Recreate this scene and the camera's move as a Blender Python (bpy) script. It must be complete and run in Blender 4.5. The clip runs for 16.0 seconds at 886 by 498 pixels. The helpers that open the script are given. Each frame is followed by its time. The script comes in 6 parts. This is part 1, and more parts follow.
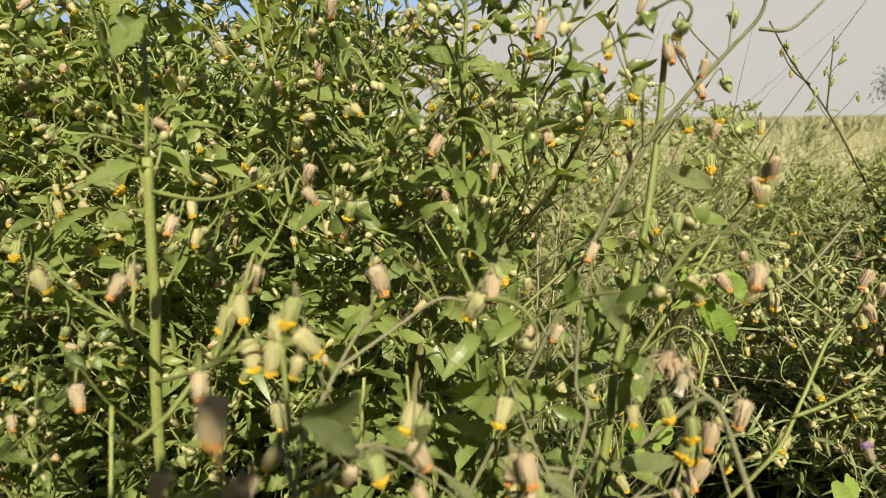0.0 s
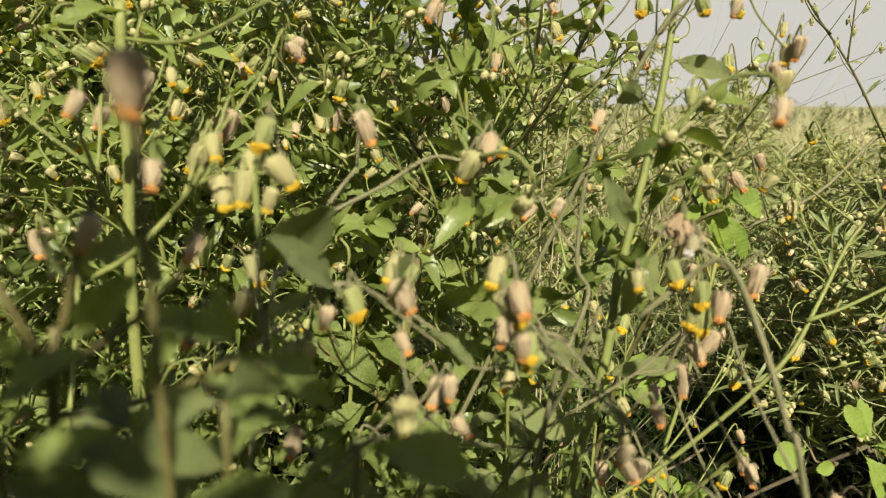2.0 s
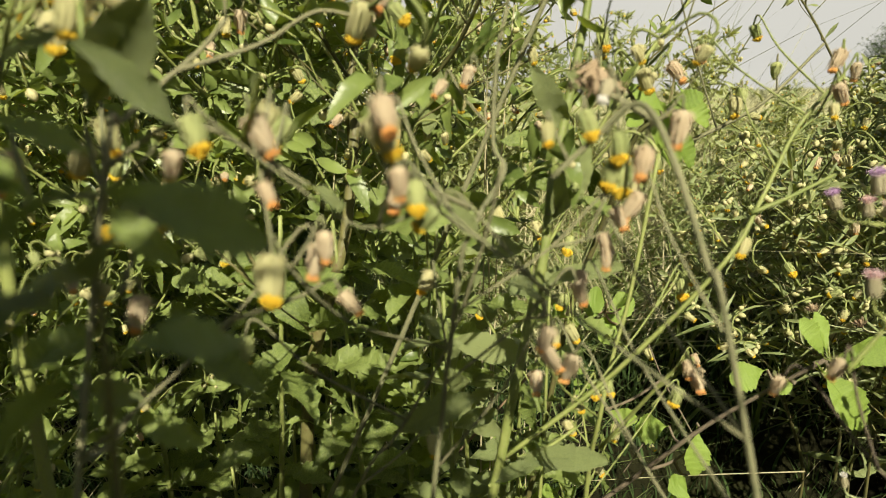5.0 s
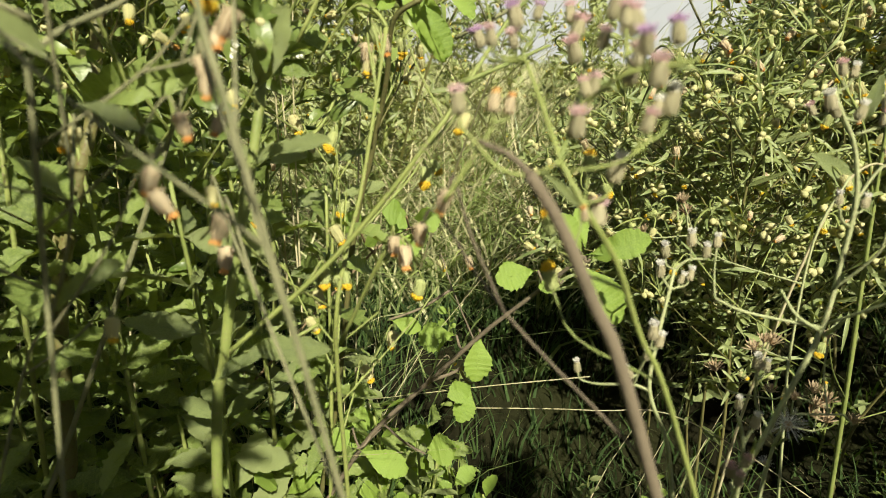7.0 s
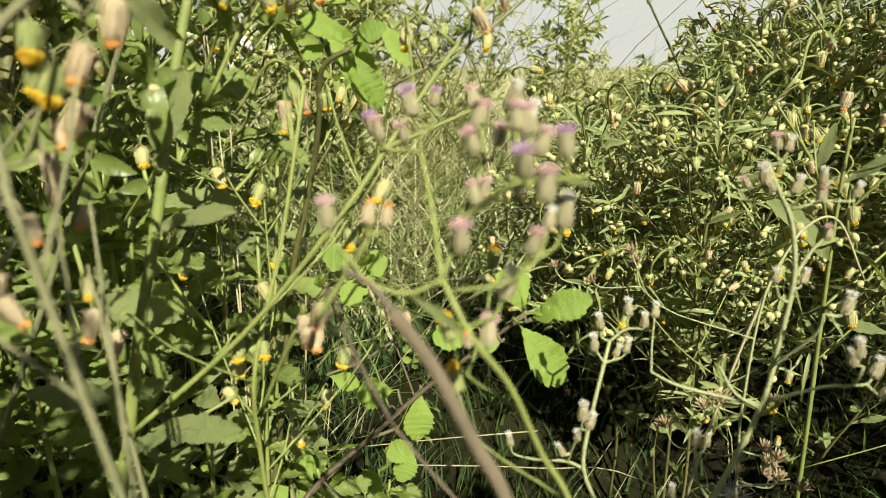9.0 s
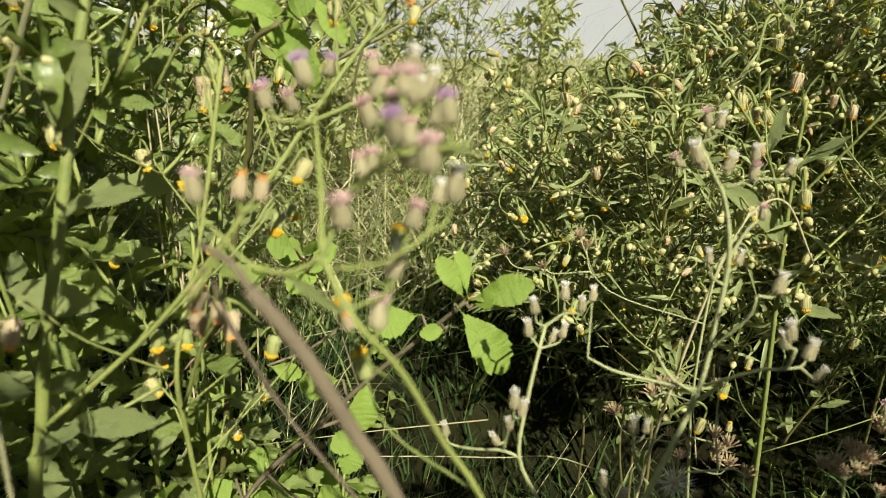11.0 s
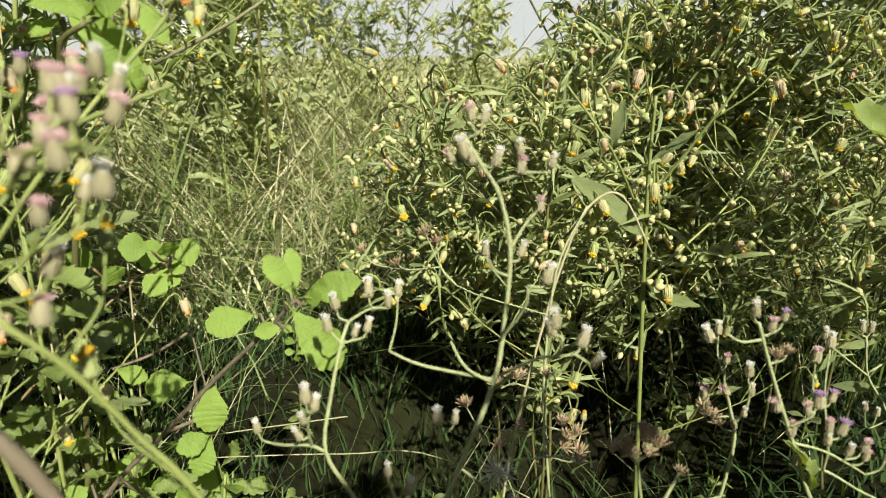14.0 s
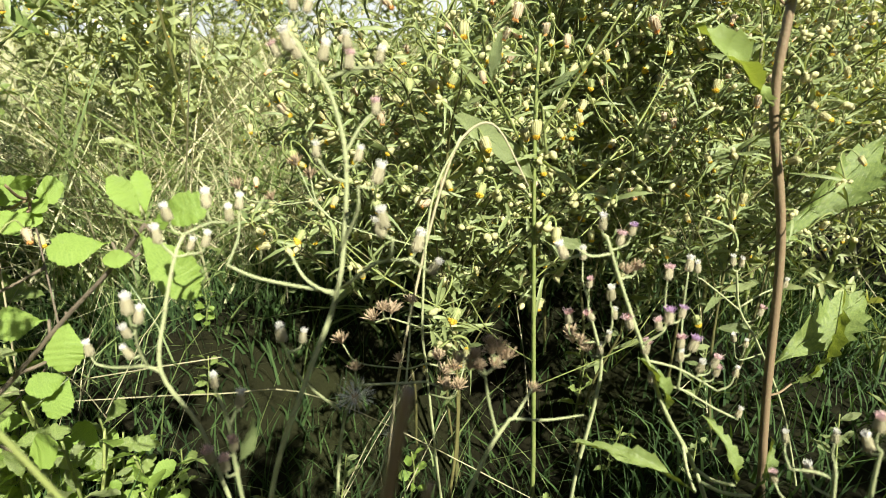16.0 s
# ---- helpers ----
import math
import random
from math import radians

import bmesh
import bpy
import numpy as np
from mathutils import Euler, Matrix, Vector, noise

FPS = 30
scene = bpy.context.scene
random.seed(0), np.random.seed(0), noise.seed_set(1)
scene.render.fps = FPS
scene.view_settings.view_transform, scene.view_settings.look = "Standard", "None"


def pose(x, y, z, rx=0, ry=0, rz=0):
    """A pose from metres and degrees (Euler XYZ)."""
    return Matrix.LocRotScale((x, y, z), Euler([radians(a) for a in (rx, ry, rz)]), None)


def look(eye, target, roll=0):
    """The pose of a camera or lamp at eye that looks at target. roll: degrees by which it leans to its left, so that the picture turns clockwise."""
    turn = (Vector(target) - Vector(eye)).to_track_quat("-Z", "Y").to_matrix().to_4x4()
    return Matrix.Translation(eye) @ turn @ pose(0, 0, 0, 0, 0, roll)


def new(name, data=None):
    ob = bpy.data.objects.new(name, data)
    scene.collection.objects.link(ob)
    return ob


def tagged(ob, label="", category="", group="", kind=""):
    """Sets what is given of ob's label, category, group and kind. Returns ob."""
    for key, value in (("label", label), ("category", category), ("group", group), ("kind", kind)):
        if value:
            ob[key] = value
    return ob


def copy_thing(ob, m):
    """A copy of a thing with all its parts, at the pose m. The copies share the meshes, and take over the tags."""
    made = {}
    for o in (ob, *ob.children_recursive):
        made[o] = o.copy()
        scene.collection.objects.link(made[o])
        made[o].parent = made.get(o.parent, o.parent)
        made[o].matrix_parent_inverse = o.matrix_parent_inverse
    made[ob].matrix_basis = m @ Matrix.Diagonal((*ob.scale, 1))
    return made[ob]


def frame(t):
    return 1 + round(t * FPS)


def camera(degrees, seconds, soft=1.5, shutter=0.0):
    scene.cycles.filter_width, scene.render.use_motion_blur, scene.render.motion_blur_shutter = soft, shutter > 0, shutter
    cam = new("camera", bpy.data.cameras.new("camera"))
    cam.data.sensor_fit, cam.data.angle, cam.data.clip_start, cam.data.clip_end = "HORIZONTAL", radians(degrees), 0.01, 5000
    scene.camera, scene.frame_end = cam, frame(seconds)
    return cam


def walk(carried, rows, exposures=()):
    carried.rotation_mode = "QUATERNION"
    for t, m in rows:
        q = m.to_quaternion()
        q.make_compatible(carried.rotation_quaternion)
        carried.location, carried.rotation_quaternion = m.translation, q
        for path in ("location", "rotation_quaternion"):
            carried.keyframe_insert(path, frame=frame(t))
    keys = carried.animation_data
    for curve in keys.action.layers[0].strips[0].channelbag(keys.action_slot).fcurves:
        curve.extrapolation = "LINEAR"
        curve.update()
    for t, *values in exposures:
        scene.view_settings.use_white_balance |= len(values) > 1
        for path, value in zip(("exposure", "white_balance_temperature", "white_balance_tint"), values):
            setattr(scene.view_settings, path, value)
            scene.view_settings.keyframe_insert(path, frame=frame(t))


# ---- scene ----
cam = camera(73.6, 16.0, soft=0.6)
PATH = [
    (0.0, (-0.0077, -0.0077, 0.5070), (0.0014, 0.9692, 0.2936), -0.71),
    (0.5, (-0.0066, -0.0004, 0.4881), (-0.0016, 0.9750, 0.2678), -0.70),
    (1.0, (-0.0049, -0.0031, 0.4690), (-0.0106, 0.9713, 0.2442), -0.19),
    (1.5, (-0.0039, 0.0010, 0.4581), (-0.0052, 0.9734, 0.2246), 0.20),
    (2.0, (-0.0020, -0.0010, 0.4550), (-0.0044, 0.9701, 0.2165), 0.40),
    (2.5, (-0.0010, -0.0020, 0.4540), (-0.0035, 0.9688, 0.2141), 0.20),
    (3.0, (0.0000, 0.0000, 0.4500), (-0.0000, 0.9703, 0.2081), 0.00),
    (3.2, (0.0000, 0.0010, 0.4490), (0.0004, 0.9702, 0.2025), -0.10),
    (5.3, (0.0380, 0.0133, 0.3978), (0.0719, 0.9807, 0.1470), -1.34),
    (5.5, (0.0460, 0.0131, 0.3918), (0.0850, 0.9775, 0.1303), -1.25),
    (6.0, (0.0678, 0.0134, 0.3765), (0.1364, 0.9708, 0.0962), -0.88),
    (6.5, (0.0996, 0.0092, 0.3681), (0.2048, 0.9600, 0.0767), -0.33),
    (7.0, (0.1325, 0.0089, 0.3598), (0.2595, 0.9552, 0.0626), -0.05),
    (7.5, (0.1470, 0.0171, 0.3718), (0.2881, 0.9634, 0.0809), 0.34),
    (8.0, (0.1594, 0.0235, 0.3768), (0.3094, 0.9684, 0.0860), 0.73),
    (8.2, (0.1605, 0.0264, 0.3798), (0.3120, 0.9712, 0.0895), 0.63),
    (10.3, (0.1729, 0.0327, 0.3868), (0.3147, 0.9758, 0.0860), 0.23),
    (10.5, (0.1720, 0.0369, 0.3809), (0.3309, 0.9792, 0.0864), 0.32),
    (11.0, (0.1909, 0.0341, 0.3787), (0.3644, 0.9699, 0.0717), 0.60),
    (11.5, (0.2098, 0.0333, 0.3745), (0.4126, 0.9628, 0.0662), 1.17),
    (12.0, (0.2304, 0.0234, 0.3741), (0.4439, 0.9480, 0.0586), 1.55),
    (12.5, (0.2442, 0.0179, 0.3728), (0.4666, 0.9412, 0.0598), 1.35),
    (13.0, (0.2572, 0.0162, 0.3797), (0.4788, 0.9417, 0.0726), 0.75),
    (13.5, (0.2601, 0.0150, 0.3806), (0.4833, 0.9409, 0.0756), 0.45),
    (14.0, (0.2661, 0.0148, 0.3786), (0.4847, 0.9411, 0.0717), 0.25),
    (14.5, (0.2709, 0.0127, 0.3705), (0.4994, 0.9344, 0.0567), 0.44),
    (15.0, (0.2866, 0.0073, 0.3552), (0.5227, 0.9249, 0.0354), 0.53),
    (15.5, (0.2994, 0.0048, 0.3530), (0.5645, 0.9111, 0.0238), 1.10),
    (16.0, (0.3121, -0.0016, 0.3448), (0.6063, 0.8968, 0.0186), 1.57),
]
walk(cam, [(t, look(e, a, r)) for t, e, a, r in PATH], exposures=[(0, 0.34, 6550, 8), (3, 0.43, 6550, 8), (5.5, 0.52, 6450, 5), (8, 0.66, 6350, 2), (11, 0.50, 6350, 2), (13, 0.49, 6150, 3), (16, 1.03, 5850, 5)])
cam.data.dof.use_dof = True
cam.data.dof.focus_distance = 0.53
cam.data.dof.aperture_fstop = 10.5

# ---- light ----
SUN_AZ, SUN_EL = radians(170), radians(42)
world = bpy.data.worlds.new("sky")
scene.world = world
world.use_nodes = True
wn = world.node_tree.nodes
sky = wn.new("ShaderNodeTexSky")
sky.sky_type = "NISHITA"
sky.sun_disc = False
sky.sun_elevation = SUN_EL
sky.sun_rotation = SUN_AZ
sky.air_density = 1.3
sky.dust_density = 3.0
sky.ozone_density = 1.0
wn["Background"].inputs["Strength"].default_value = 0.030
world.node_tree.links.new(sky.outputs["Color"], wn["Background"].inputs["Color"])
sun = new("sun", bpy.data.lights.new("sun", "SUN"))
sun.data.energy = 6.2
sun.data.angle = radians(0.6)
sun.data.color = (1.0, 0.91, 0.71)
to_sun = Vector((math.sin(SUN_AZ) * math.cos(SUN_EL), math.cos(SUN_AZ) * math.cos(SUN_EL), math.sin(SUN_EL)))
sun.matrix_basis = look(to_sun * 20, (0, 0, 0))


# ---- materials ----
def plant_mat(name, dark, light, translucent=0.3, rough=0.55, scale=60.0, bump=0.25, through_col=None, spots=None, veins=False):
    """Leaf-like surface: two-scale colour variation, relief, light that shines through."""
    m = bpy.data.materials.new(name)
    m.use_nodes = True
    nt = m.node_tree
    n, link = nt.nodes, nt.links.new
    bsdf = n["Principled BSDF"]
    tc = n.new("ShaderNodeTexCoord")
    info = n.new("ShaderNodeObjectInfo")
    isl = n.new("ShaderNodeNewGeometry")
    big = n.new("ShaderNodeTexNoise")
    big.inputs["Scale"].default_value = scale
    big.inputs["Detail"].default_value = 4
    fine = n.new("ShaderNodeTexNoise")
    fine.inputs["Scale"].default_value = scale * 9
    fine.inputs["Detail"].default_value = 3
    link(tc.outputs["Object"], big.inputs["Vector"])
    link(tc.outputs["Object"], fine.inputs["Vector"])
    a = n.new("ShaderNodeMath")
    a.operation = "MULTIPLY_ADD"
    link(info.outputs["Random"], a.inputs[0])
    a.inputs[1].default_value = 0.45
    link(big.outputs["Fac"], a.inputs[2])
    b = n.new("ShaderNodeMath")
    b.operation = "MULTIPLY_ADD"
    link(isl.outputs["Random Per Island"], b.inputs[0])
    b.inputs[1].default_value = 0.35
    link(a.outputs[0], b.inputs[2])
    ramp = n.new("ShaderNodeValToRGB")
    ramp.color_ramp.elements[0].position = 0.4
    ramp.color_ramp.elements[1].position = 1.0
    ramp.color_ramp.elements[0].color = (*dark, 1)
    ramp.color_ramp.elements[1].color = (*light, 1)
    link(b.outputs[0], ramp.inputs["Fac"])
    colour = ramp.outputs["Color"]
    if spots:
        mix = n.new("ShaderNodeMixRGB")
        sr = n.new("ShaderNodeValToRGB")
        sr.color_ramp.elements[0].position = 0.6
        sr.color_ramp.elements[1].position = 0.68
        link(fine.outputs["Fac"], sr.inputs["Fac"])
        link(sr.outputs["Color"], mix.inputs["Fac"])
        link(colour, mix.inputs["Color1"])
        mix.inputs["Color2"].default_value = (*spots, 1)
        colour = mix.outputs["Color"]
    height = fine.outputs["Fac"]
    if veins:
        wave = n.new("ShaderNodeTexWave")
        wave.wave_type, wave.bands_direction = "BANDS", "DIAGONAL"
        wave.inputs["Scale"].default_value = 5.0
        wave.inputs["Distortion"].default_value = 1.2
        link(tc.outputs["UV"], wave.inputs["Vector"])
        vr = n.new("ShaderNodeValToRGB")
        vr.color_ramp.elements[0].position = 0.86
        vr.color_ramp.elements[1].position = 0.98
        link(wave.outputs["Fac"], vr.inputs["Fac"])
        half = n.new("ShaderNodeMath")
        half.operation = "MULTIPLY"
        half.inputs[1].default_value = 0.22
        link(vr.outputs["Color"], half.inputs[0])
        mix = n.new("ShaderNodeMixRGB")
        link(half.outputs[0], mix.inputs["Fac"])
        link(colour, mix.inputs["Color1"])
        mix.inputs["Color2"].default_value = (light[0] * 1.5, light[1] * 1.35, light[2] * 1.6, 1)
        colour = mix.outputs["Color"]
        add = n.new("ShaderNodeMath")
        add.operation = "SUBTRACT"
        link(fine.outputs["Fac"], add.inputs[0])
        link(vr.outputs["Color"], add.inputs[1])
        height = add.outputs[0]
    link(colour, bsdf.inputs["Base Color"])
    bsdf.inputs["Roughness"].default_value = rough
    bsdf.inputs["Specular IOR Level"].default_value = 0.5
    bp = n.new("ShaderNodeBump")
    bp.inputs["Strength"].default_value = bump
    bp.inputs["Distance"].default_value = 0.001
    link(height, bp.inputs["Height"])
    link(bp.outputs["Normal"], bsdf.inputs["Normal"])
    if translucent:
        tr = n.new("ShaderNodeBsdfTranslucent")
        hue = n.new("ShaderNodeMixRGB")
        hue.blend_type = "MULTIPLY"
        hue.inputs["Fac"].default_value = 1.0
        link(colour, hue.inputs["Color1"])
        hue.inputs["Color2"].default_value = (*(through_col or (1.6, 1.5, 0.5)), 1)
        link(hue.outputs["Color"], tr.inputs["Color"])
        mx = n.new("ShaderNodeMixShader")
        mx.inputs["Fac"].default_value = translucent
        link(bsdf.outputs["BSDF"], mx.inputs[1])
        link(tr.outputs["BSDF"], mx.inputs[2])
        link(mx.outputs["Shader"], n["Material Output"].inputs["Surface"])
    return m


M_LEAF = plant_mat("weed_leaf", (0.07, 0.11, 0.022), (0.235, 0.295, 0.085), 0.33, 0.36, 45, 0.4, spots=(0.22, 0.26, 0.11), veins=True)
M_MALLOW = plant_mat("mallow_leaf", (0.13, 0.21, 0.03), (0.25, 0.35, 0.065), 0.36, 0.5, 40, 0.35, veins=True)
M_HAIRY = plant_mat("hairy_leaf", (0.10, 0.14, 0.045), (0.26, 0.30, 0.125), 0.3, 0.45, 90, 0.6)
M_STEM = plant_mat("green_stem", (0.11, 0.15, 0.032), (0.23, 0.26, 0.075), 0, 0.6, 70, 0.5, spots=(0.19, 0.17, 0.09))
M_STEMPALE = plant_mat("pale_stalk", (0.19, 0.22, 0.095), (0.33, 0.35, 0.18), 0, 0.65, 90, 0.5, spots=(0.24, 0.2, 0.12))
M_STEMFUZZ = plant_mat("fuzzy_stem", (0.12, 0.13, 0.06), (0.21, 0.20, 0.11), 0, 0.85, 120, 0.7)
M_STEMDARK = plant_mat("brown_green_stem", (0.05, 0.055, 0.018), (0.13, 0.12, 0.04), 0, 0.6, 60, 0.5, spots=(0.11, 0.07, 0.03))
M_STEMRED = plant_mat("red_stem", (0.13, 0.075, 0.04), (0.20, 0.14, 0.08), 0, 0.6, 50, 0.5, spots=(0.22, 0.2, 0.1))
M_WOOD = plant_mat("woody_stem", (0.08, 0.062, 0.042), (0.165, 0.13, 0.09), 0, 0.85, 120, 0.8)
M_CUP = plant_mat("green_cup", (0.24, 0.30, 0.10), (0.44, 0.47, 0.20), 0.22, 0.65, 220, 0.5, (1.3, 1.3, 0.7))
M_CUPPALE = plant_mat("pale_cup", (0.42, 0.42, 0.19), (0.60, 0.56, 0.30), 0.25, 0.65, 220, 0.5, (1.2, 1.1, 0.7))
M_CUPOLD = plant_mat("pinkish_cup", (0.48, 0.37, 0.24), (0.64, 0.54, 0.37), 0.22, 0.75, 220, 0.5, (1.3, 1.0, 0.7), spots=(0.34, 0.22, 0.13))
M_YELLOW = plant_mat("yellow_florets", (0.78, 0.46, 0.015), (0.88, 0.66, 0.05), 0.3, 0.6, 300, 0.4, (1.1, 1.0, 0.4))
M_ORANGE = plant_mat("orange_florets", (0.70, 0.28, 0.05), (0.80, 0.44, 0.14), 0.3, 0.6, 300, 0.4, (1.1, 0.9, 0.5))
M_CUPIRON = plant_mat("ironweed_cup", (0.34, 0.31, 0.18), (0.49, 0.44, 0.29), 0.2, 0.7, 260, 0.5, (1.2, 1.0, 0.8))
M_WHITE = plant_mat("white_tuft", (0.74, 0.70, 0.66), (0.85, 0.82, 0.78), 0.3, 0.8, 300, 0.3, (1, 1, 1))
M_PINK = plant_mat("pink_tuft", (0.66, 0.38, 0.40), (0.78, 0.56, 0.58), 0.3, 0.8, 300, 0.3, (1, 1, 1))
M_PURPLE = plant_mat("purple_tuft", (0.48, 0.26, 0.50), (0.62, 0.42, 0.66), 0.3, 0.8, 300, 0.3, (1, 1, 1))
M_TAN = plant_mat("dry_bract", (0.32, 0.22, 0.12), (0.50, 0.38, 0.25), 0.2, 0.85, 200, 0.5, (1.1, 1, 0.8))
M_GRASS = plant_mat("grass_blade", (0.05, 0.09, 0.025), (0.20, 0.25, 0.085), 0.3, 0.42, 8, 0.2)
# darker copy of the grass: shade low under the weeds painted into its colour
M_LOWSHADE = plant_mat("shade_dark_low_blade", (0.018, 0.042, 0.010), (0.06, 0.105, 0.022), 0.25, 0.85, 8, 0.2)
M_STRAW = plant_mat("straw", (0.32, 0.28, 0.16), (0.52, 0.46, 0.29), 0.2, 0.7, 30, 0.3, (1, 1, 0.8))
# half dry grass, paler still because distance haze is put into its colour
M_FIELD = plant_mat("field_grass", (0.20, 0.23, 0.09), (0.52, 0.50, 0.29), 0.25, 0.7, 2, 0.2, (1.2, 1.1, 0.7))
M_FARLEAF = plant_mat("far_foliage", (0.045, 0.065, 0.035), (0.09, 0.12, 0.06), 0.2, 0.6, 3, 0.2)
# paler copy of the hairy leaf: haze over the meadow painted into the colour
M_MEADOWLEAF = plant_mat("meadow_leaf", (0.11, 0.145, 0.05), (0.31, 0.34, 0.15), 0.32, 0.45, 60, 0.4)


def ground_mat():
    m = bpy.data.materials.new("soil")
    m.use_nodes = True
    nt = m.node_tree
    n, link = nt.nodes, nt.links.new
    tc = n.new("ShaderNodeTexCoord")
    a = n.new("ShaderNodeTexNoise")
    a.inputs["Scale"].default_value = 3.0
    a.inputs["Detail"].default_value = 8
    b = n.new("ShaderNodeTexNoise")
    b.inputs["Scale"].default_value = 70.0
    b.inputs["Detail"].default_value = 6
    link(tc.outputs["Object"], a.inputs["Vector"])
    link(tc.outputs["Object"], b.inputs["Vector"])
    # nearly black: the shade under the weeds is put into the soil colour
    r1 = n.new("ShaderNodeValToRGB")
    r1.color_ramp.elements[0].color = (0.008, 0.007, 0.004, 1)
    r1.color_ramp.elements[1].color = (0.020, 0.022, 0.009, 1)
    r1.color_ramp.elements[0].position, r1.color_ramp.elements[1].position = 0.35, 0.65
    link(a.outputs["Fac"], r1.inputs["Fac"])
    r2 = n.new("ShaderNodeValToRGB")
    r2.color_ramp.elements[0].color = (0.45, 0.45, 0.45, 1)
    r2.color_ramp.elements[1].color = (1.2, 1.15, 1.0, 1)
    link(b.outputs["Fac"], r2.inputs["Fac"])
    mx = n.new("ShaderNodeMixRGB")
    mx.blend_type, mx.inputs["Fac"].default_value = "MULTIPLY", 1.0
    link(r1.outputs["Color"], mx.inputs["Color1"])
    link(r2.outputs["Color"], mx.inputs["Color2"])
    bsdf = n["Principled BSDF"]
    link(mx.outputs["Color"], bsdf.inputs["Base Color"])
    bsdf.inputs["Roughness"].default_value = 1.0
    bsdf.inputs["Specular IOR Level"].default_value = 0.1
    bp = n.new("ShaderNodeBump")
    bp.inputs["Strength"].default_value, bp.inputs["Distance"].default_value = 0.8, 0.01
    link(b.outputs["Fac"], bp.inputs["Height"])
    link(bp.outputs["Normal"], bsdf.inputs["Normal"])
    return m


def plain_mat(name, dark, light, rough=0.9, scale=4.0):
    return plant_mat(name, dark, light, 0, rough, scale, 0.3)


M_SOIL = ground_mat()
M_PLASTER = plain_mat("white_plaster", (0.62, 0.61, 0.58), (0.78, 0.77, 0.74), 0.9, 1.5)
M_ROOF = plain_mat("grey_roof", (0.16, 0.16, 0.17), (0.26, 0.26, 0.27), 0.8, 2.0)
M_DARKPANE = plain_mat("dark_pane", (0.03, 0.035, 0.04), (0.06, 0.065, 0.07), 0.2, 2.0)
M_BARK = plain_mat("bark", (0.06, 0.045, 0.03), (0.13, 0.10, 0.07), 0.95, 6.0)


# ---- mesh helpers ----
def mesh_of(name, verts, faces, mat, uvs=None, smooth=True):
    me = bpy.data.meshes.new(name)
    me.from_pydata([tuple(v) for v in verts], [], faces)
    if uvs is not None:
        lay = me.uv_layers.new(name="UVMap")
        for loop in me.loops:
            lay.data[loop.index].uv = uvs[loop.vertex_index]
    me.materials.append(mat)
    if smooth:
        me.polygons.foreach_set("use_smooth", [True] * len(me.polygons))
    me.update()
    return me


def part(name, me, parent, label="", m=None):
    ob = new(name, me)
    ob.parent = parent
    if m is not None:
        ob.matrix_basis = m
    return tagged(ob, label)


def thing(name, label, category, group="", at=(0, 0, 0)):
    ob = new(name)
    ob.empty_display_size = 0.02
    ob.location = at
    return tagged(ob, label, category, group)


def spline(points, per=6):
    """A smooth line through the points."""
    p = [Vector(q) for q in points]
    if len(p) == 2:
        p = [p[0], (p[0] + p[1]) / 2, p[1]]
    ext = [2 * p[0] - p[1], *p, 2 * p[-1] - p[-2]]
    out = []
    for i in range(1, len(ext) - 2):
        a, b, c, d = ext[i - 1:i + 3]
        for k in range(per):
            t = k / per
            out.append(0.5 * (2 * b + (c - a) * t + (2 * a - 5 * b + 4 * c - d) * t * t + (3 * b - a - 3 * c + d) * t ** 3))
    out.append(p[-1])
    return out


def tube_geo(line, r0, r1, sides=6, knots=0.0):
    """Vertices and faces of a tapered stem along a line."""
    verts, faces = [], []
    n = len(line)
    side = Vector((1, 0.13, 0.07))
    for i, p in enumerate(line):
        d = (line[min(i + 1, n - 1)] - line[max(i - 1, 0)]).normalized()
        side = (side - d * side.dot(d)).normalized()
        up = d.cross(side)
        r = r0 + (r1 - r0) * i / (n - 1)
        r *= 1 + knots * (0.5 if i % 6 == 0 else -0.08)
        for k in range(sides):
            a = 2 * math.pi * k / sides
            rr = r * (1.08 if k % 2 else 0.94)
            verts.append(p + side * (rr * math.cos(a)) + up * (rr * math.sin(a)))
    for i in range(n - 1):
        for k in range(sides):
            a, b = i * sides + k, i * sides + (k + 1) % sides
            faces.append((a, b, b + sides, a + sides))
    faces.append(tuple(range(sides - 1, -1, -1)))
    faces.append(tuple(range((n - 1) * sides, n * sides)))
    return verts, faces


def tube(name, points, r0, r1, mat, sides=6, per=6, knots=0.12):
    return mesh_of(name, *tube_geo(spline(points, per), r0, r1, sides, knots), mat)


